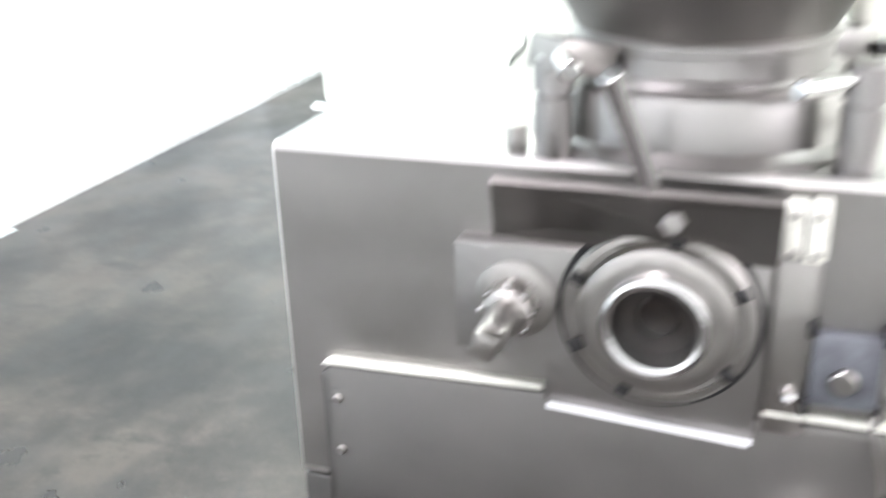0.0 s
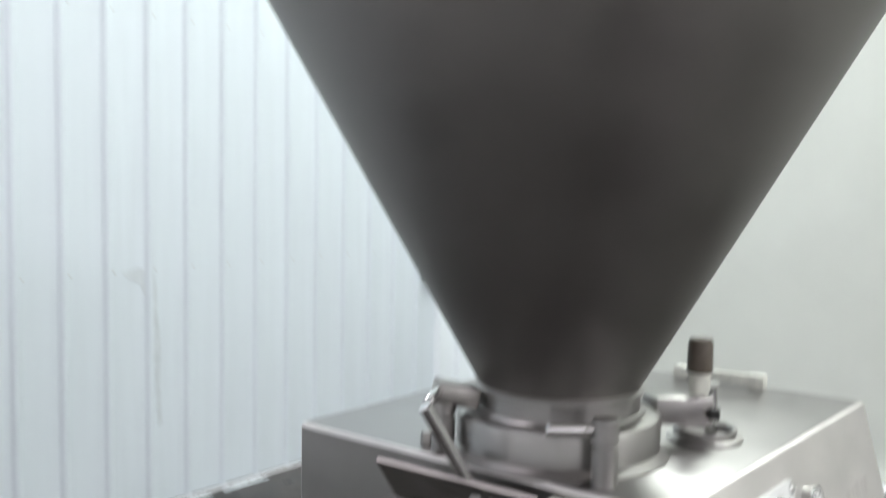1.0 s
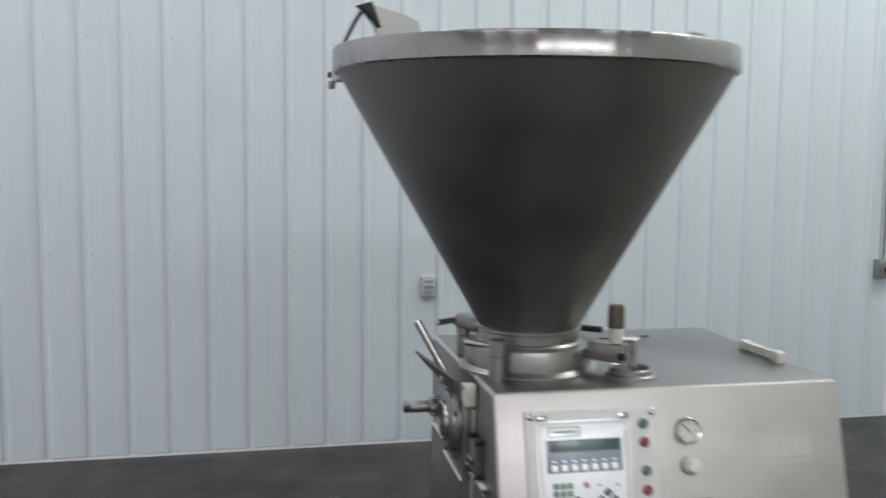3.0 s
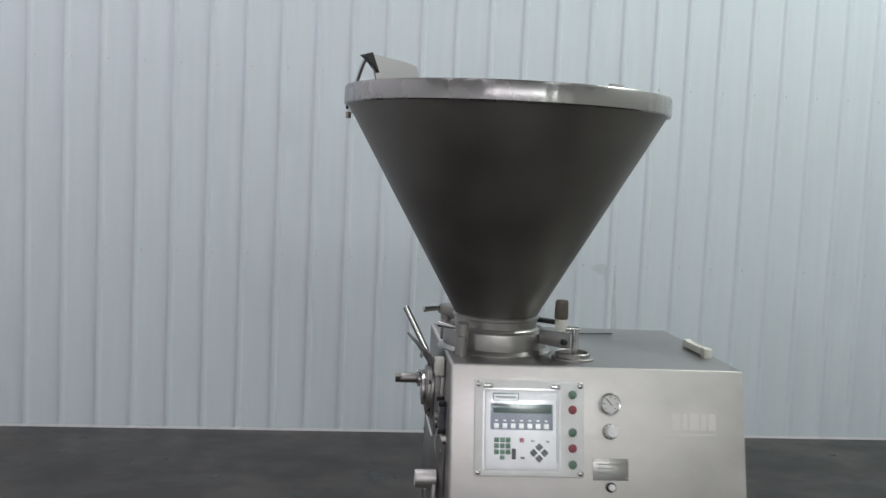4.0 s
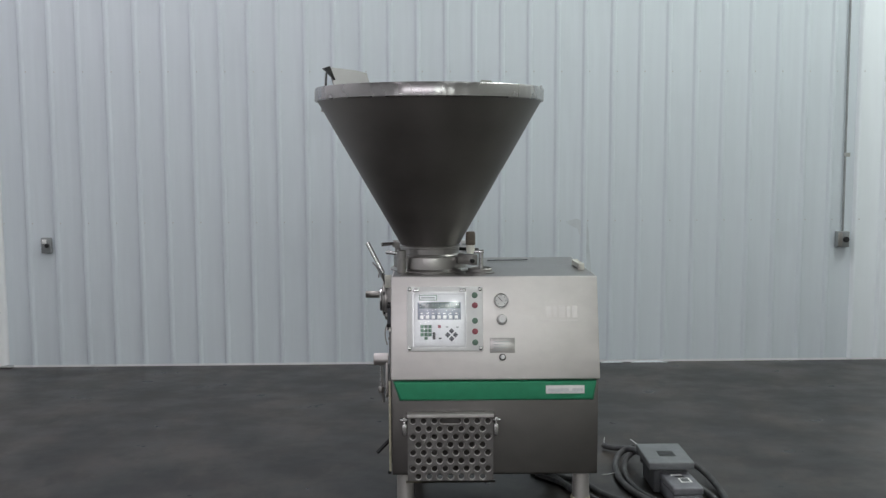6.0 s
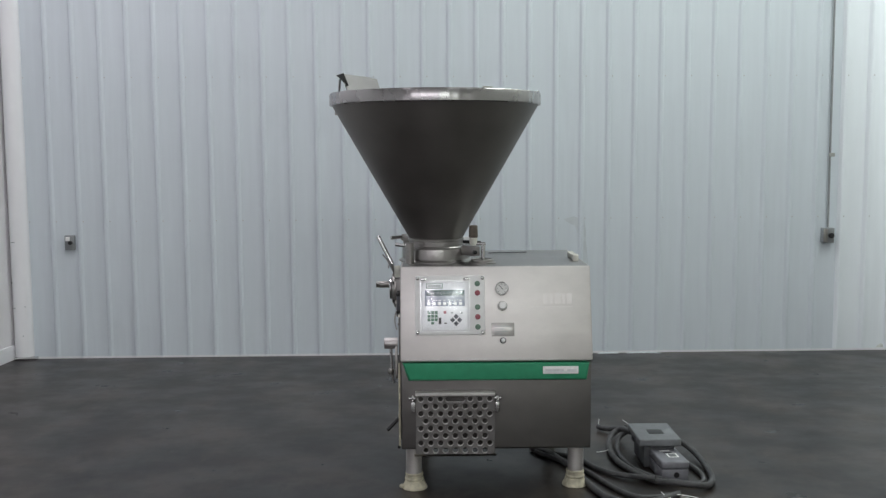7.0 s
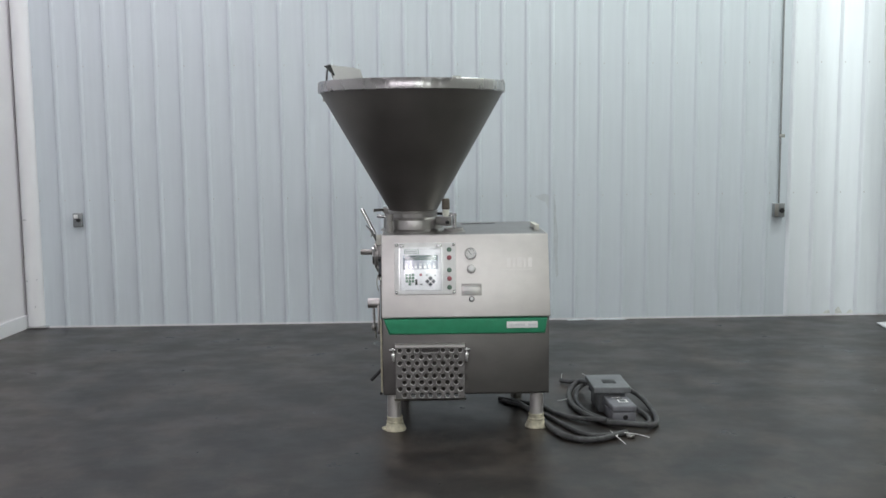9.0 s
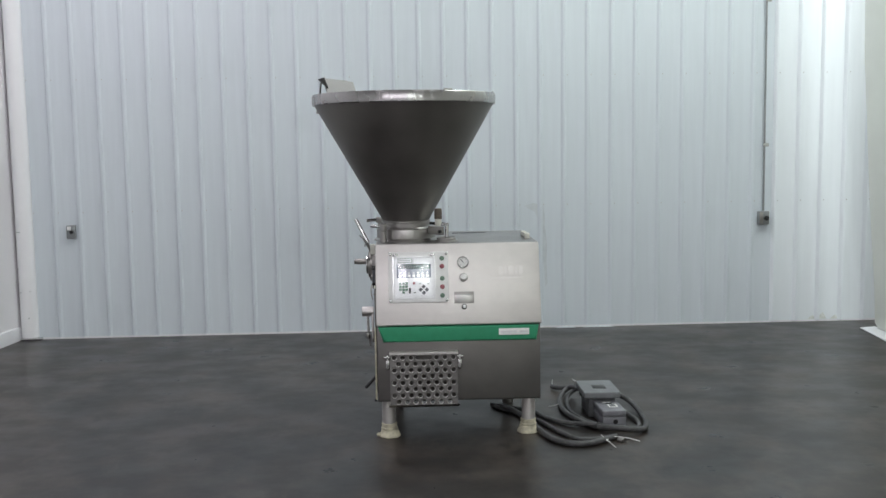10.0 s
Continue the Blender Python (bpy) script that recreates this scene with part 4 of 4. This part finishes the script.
# Legs and feet
def leg(x, y, foot_shift):
    lg = part("leg", rod((x, y, 0.05), (x, y, 0.235), 0.0375, 0.0365, segs=32), STEEL_FACE, machine, "round stainless leg on a cream foot")
    part("foot_sleeve", lathe([(0.0, 0.030), (0.0425, 0.030), (0.0425, 0.040), (0.0455, 0.043), (0.0455, 0.049), (0.0415, 0.053), (0.0410, 0.066), (0.0435, 0.069), (0.0425, 0.074), (0.0385, 0.075), (0.0, 0.072)], (x + foot_shift, y, 0), None, 32), FOOT, lg, "worn cream rubber foot")
    part("foot_disc", lathe([(0.0, 0.0), (0.058, 0.0), (0.060, 0.004), (0.057, 0.011), (0.050, 0.024), (0.046, 0.036), (0.040, 0.039), (0, 0.039)], (x + foot_shift * 2, y, 0), None, 36), FOOT, lg, "worn cream rubber foot")


leg(0.054, 0.014, 0.002)
leg(0.822, 0.036, -0.002)
torn = bmesh.new()
bmesh.ops.create_icosphere(torn, subdivisions=2, radius=0.013, matrix=Matrix.LocRotScale((-0.001, -0.002, 0.0125), None, (1.1, 0.9, 0.85)))
part("torn_rubber", torn, FOOT, machine, "torn lump of cream rubber on one foot")
for x in (0.10, 0.77):
    lg = part("rear_leg", rod((x, 0.64, 0.0), (x, 0.64, 0.235), 0.034, segs=24), STEEL_DARK, machine, "dark steel rear leg")

# ---- switch boxes and cords on the floor ----
sw = root("switch_box", (1.27, 0.37, 0), "large grey steel switch box lying on the floor", "switch box", "grey boxes")
part("body", box((1.198, 0.262, 0.002), (1.352, 0.50, 0.125), 0.008), SHADED_BOX, sw)
part("cover", box((1.166, 0.225, 0.122), (1.376, 0.518, 0.158), 0.007, 3), GREY_BOX, sw, "overhanging grey enamel cover")
part("inset_window", box((1.236, 0.315, 0.1565), (1.312, 0.395, 0.1595), 0.001), BLACK, sw, "dark inset window")
part("gland", rod((1.205, 0.50, 0.08), (1.215, 0.55, 0.08), 0.02), RUBBER, sw)
sb = root("plug_box", (1.30, 0.17, 0), "smaller grey box with printed label and round hole", "plug box", "grey boxes")
TW = pose(1.298, 0.17, 0, 0, 0, 3)
part("body", box((-0.066, -0.118, 0.002), (0.066, 0.118, 0.062), 0.008), PALE_BOX, sb, m=TW)
part("cover", box((-0.068, -0.120, 0.064), (0.068, 0.120, 0.100), 0.009, 3), PALE_BOX, sb, m=TW)
part("round_hole", rod((0.006, -0.1175, 0.034), (0.006, -0.1195, 0.034), 0.014, edge=0.0005), BLACK, sb, m=TW)
part("side_gland", rod((0.064, -0.05, 0.036), (0.082, -0.05, 0.036), 0.016), RUBBER, sb, m=TW)
part("label", box((-0.012, -0.05, 0.0995), (0.040, 0.010, 0.1006)), WHITE_LABEL, sb, "white printed label", m=TW)
part("print_bar", box((-0.004, -0.042, 0.1004), (0.030, 0.002, 0.1012)), GREY_BOX, sb, m=TW)
part("print_bar", box((-0.03, 0.045, 0.0995), (0.020, 0.058, 0.1006)), WHITE_LABEL, sb, m=TW)
part("print_bar", box((-0.018, 0.014, 0.0995), (0.022, 0.036, 0.1006)), BLACK, sb, m=TW)


def lying(points, r=0.015, lift=0.0):
    return [(x, y, r + 0.001 + lift + (p[0] if p else 0.0)) for x, y, *p in points]


def cord(points, r, label):
    ob = tube(lying(points, r), r, "power_cord", RUBBER)
    return tagged(ob, label, "power cord", "grey cords")


cord([(1.20, 0.60, 0.07), (1.19, 0.72, 0.06), (1.14, 0.76, 0.03), (1.085, 0.64), (1.062, 0.42), (1.09, 0.25), (1.145, 0.11), (1.207, 0.005), (1.276, -0.055, 0.02), (1.36, -0.09, 0.02), (1.436, -0.065), (1.487, 0.04), (1.505, 0.24), (1.495, 0.42, 0.02), (1.44, 0.52, 0.05), (1.372, 0.46, 0.07)], 0.0155,
     "thick grey power cord coiled round the switch box")
cord([(1.235, 0.57, 0.08), (1.22, 0.68, 0.06), (1.165, 0.70, 0.03), (1.122, 0.60), (1.102, 0.40), (1.13, 0.23), (1.18, 0.12), (1.24, 0.045), (1.32, 0.0), (1.40, -0.03), (1.447, 0.04), (1.452, 0.16), (1.425, 0.28), (1.39, 0.33, 0.02), (1.36, 0.37, 0.05)], 0.013,
     "grey power cord in the inner coil round the boxes")
cord([(0.66, 0.55), (0.76, 0.47), (0.86, 0.42), (0.905, 0.37), (0.93, 0.27), (0.98, 0.18), (1.045, 0.115), (1.12, 0.06, 0.012), (1.20, 0.01, 0.02)], 0.013, "dark grey cord running from under the machine")
cord([(0.68, 0.50), (0.80, 0.36), (0.90, 0.20), (0.945, 0.06), (0.98, -0.03), (1.03, -0.15), (1.10, -0.20), (1.20, -0.175), (1.26, -0.14)], 0.012, "thin dark grey cord on the floor")
cord([(0.74, 0.50), (0.82, 0.30), (0.862, 0.10), (0.895, -0.11), (0.94, -0.21), (1.0, -0.262), (1.066, -0.272), (1.14, -0.255), (1.225, -0.185), (1.27, -0.15)], 0.0155, "pale grey cord with frayed end on the floor")
wires = root("bare_wires", (1.27, -0.20, 0), "bare copper and white wire ends beside a small clamp", "wire ends")
for pts in ([(1.235, -0.17, 0.02), (1.30, -0.20, 0.03), (1.376, -0.235, 0.012)], [(1.185, -0.165, 0.03), (1.205, -0.235, 0.02), (1.235, -0.31, 0.004)], [(1.20, -0.235, 0.02), (1.22, -0.20, 0.02), (1.25, -0.16, 0.02)]):
    tube(pts, 0.0019, "wire_end", WHITE_LABEL, wires)
part("cord_clamp", box((-0.020, -0.013, 0.001), (0.020, 0.013, 0.016), 0.003), STEEL_DARK, wires, m=pose(1.285, -0.20, 0, 0, 0, 45))
part("cord_clamp", box((-0.020, -0.013, 0.001), (0.020, 0.013, 0.0155), 0.003), STEEL_DARK, wires, m=pose(1.285, -0.20, 0.004, 0, 0, -45))
tail = cord([(1.20, 0.74, 0.05), (1.185, 0.80, 0.03), (1.14, 0.85, 0.012), (1.10, 0.90, 0.004), (1.085, 0.93, 0.004)], 0.015, "grey cord end with a bare strand sticking up")
tube([(1.088, 0.925, 0.02), (1.085, 0.935, 0.045), (1.092, 0.94, 0.062)], 0.0018, "bare_strand", WHITE_LABEL, tail)
strands = root("loose_strands", (1.1, 0.52, 0), "loose white wire strands lying on the cords", "wire ends")
for pts in ([(1.005, 0.515, 0.004), (1.03, 0.49, 0.012), (1.055, 0.465, 0.03)], [(1.19, 0.76, 0.105), (1.20, 0.67, 0.115), (1.205, 0.56, 0.115)]):
    tube(pts, 0.0018, "strand", WHITE_LABEL, strands)
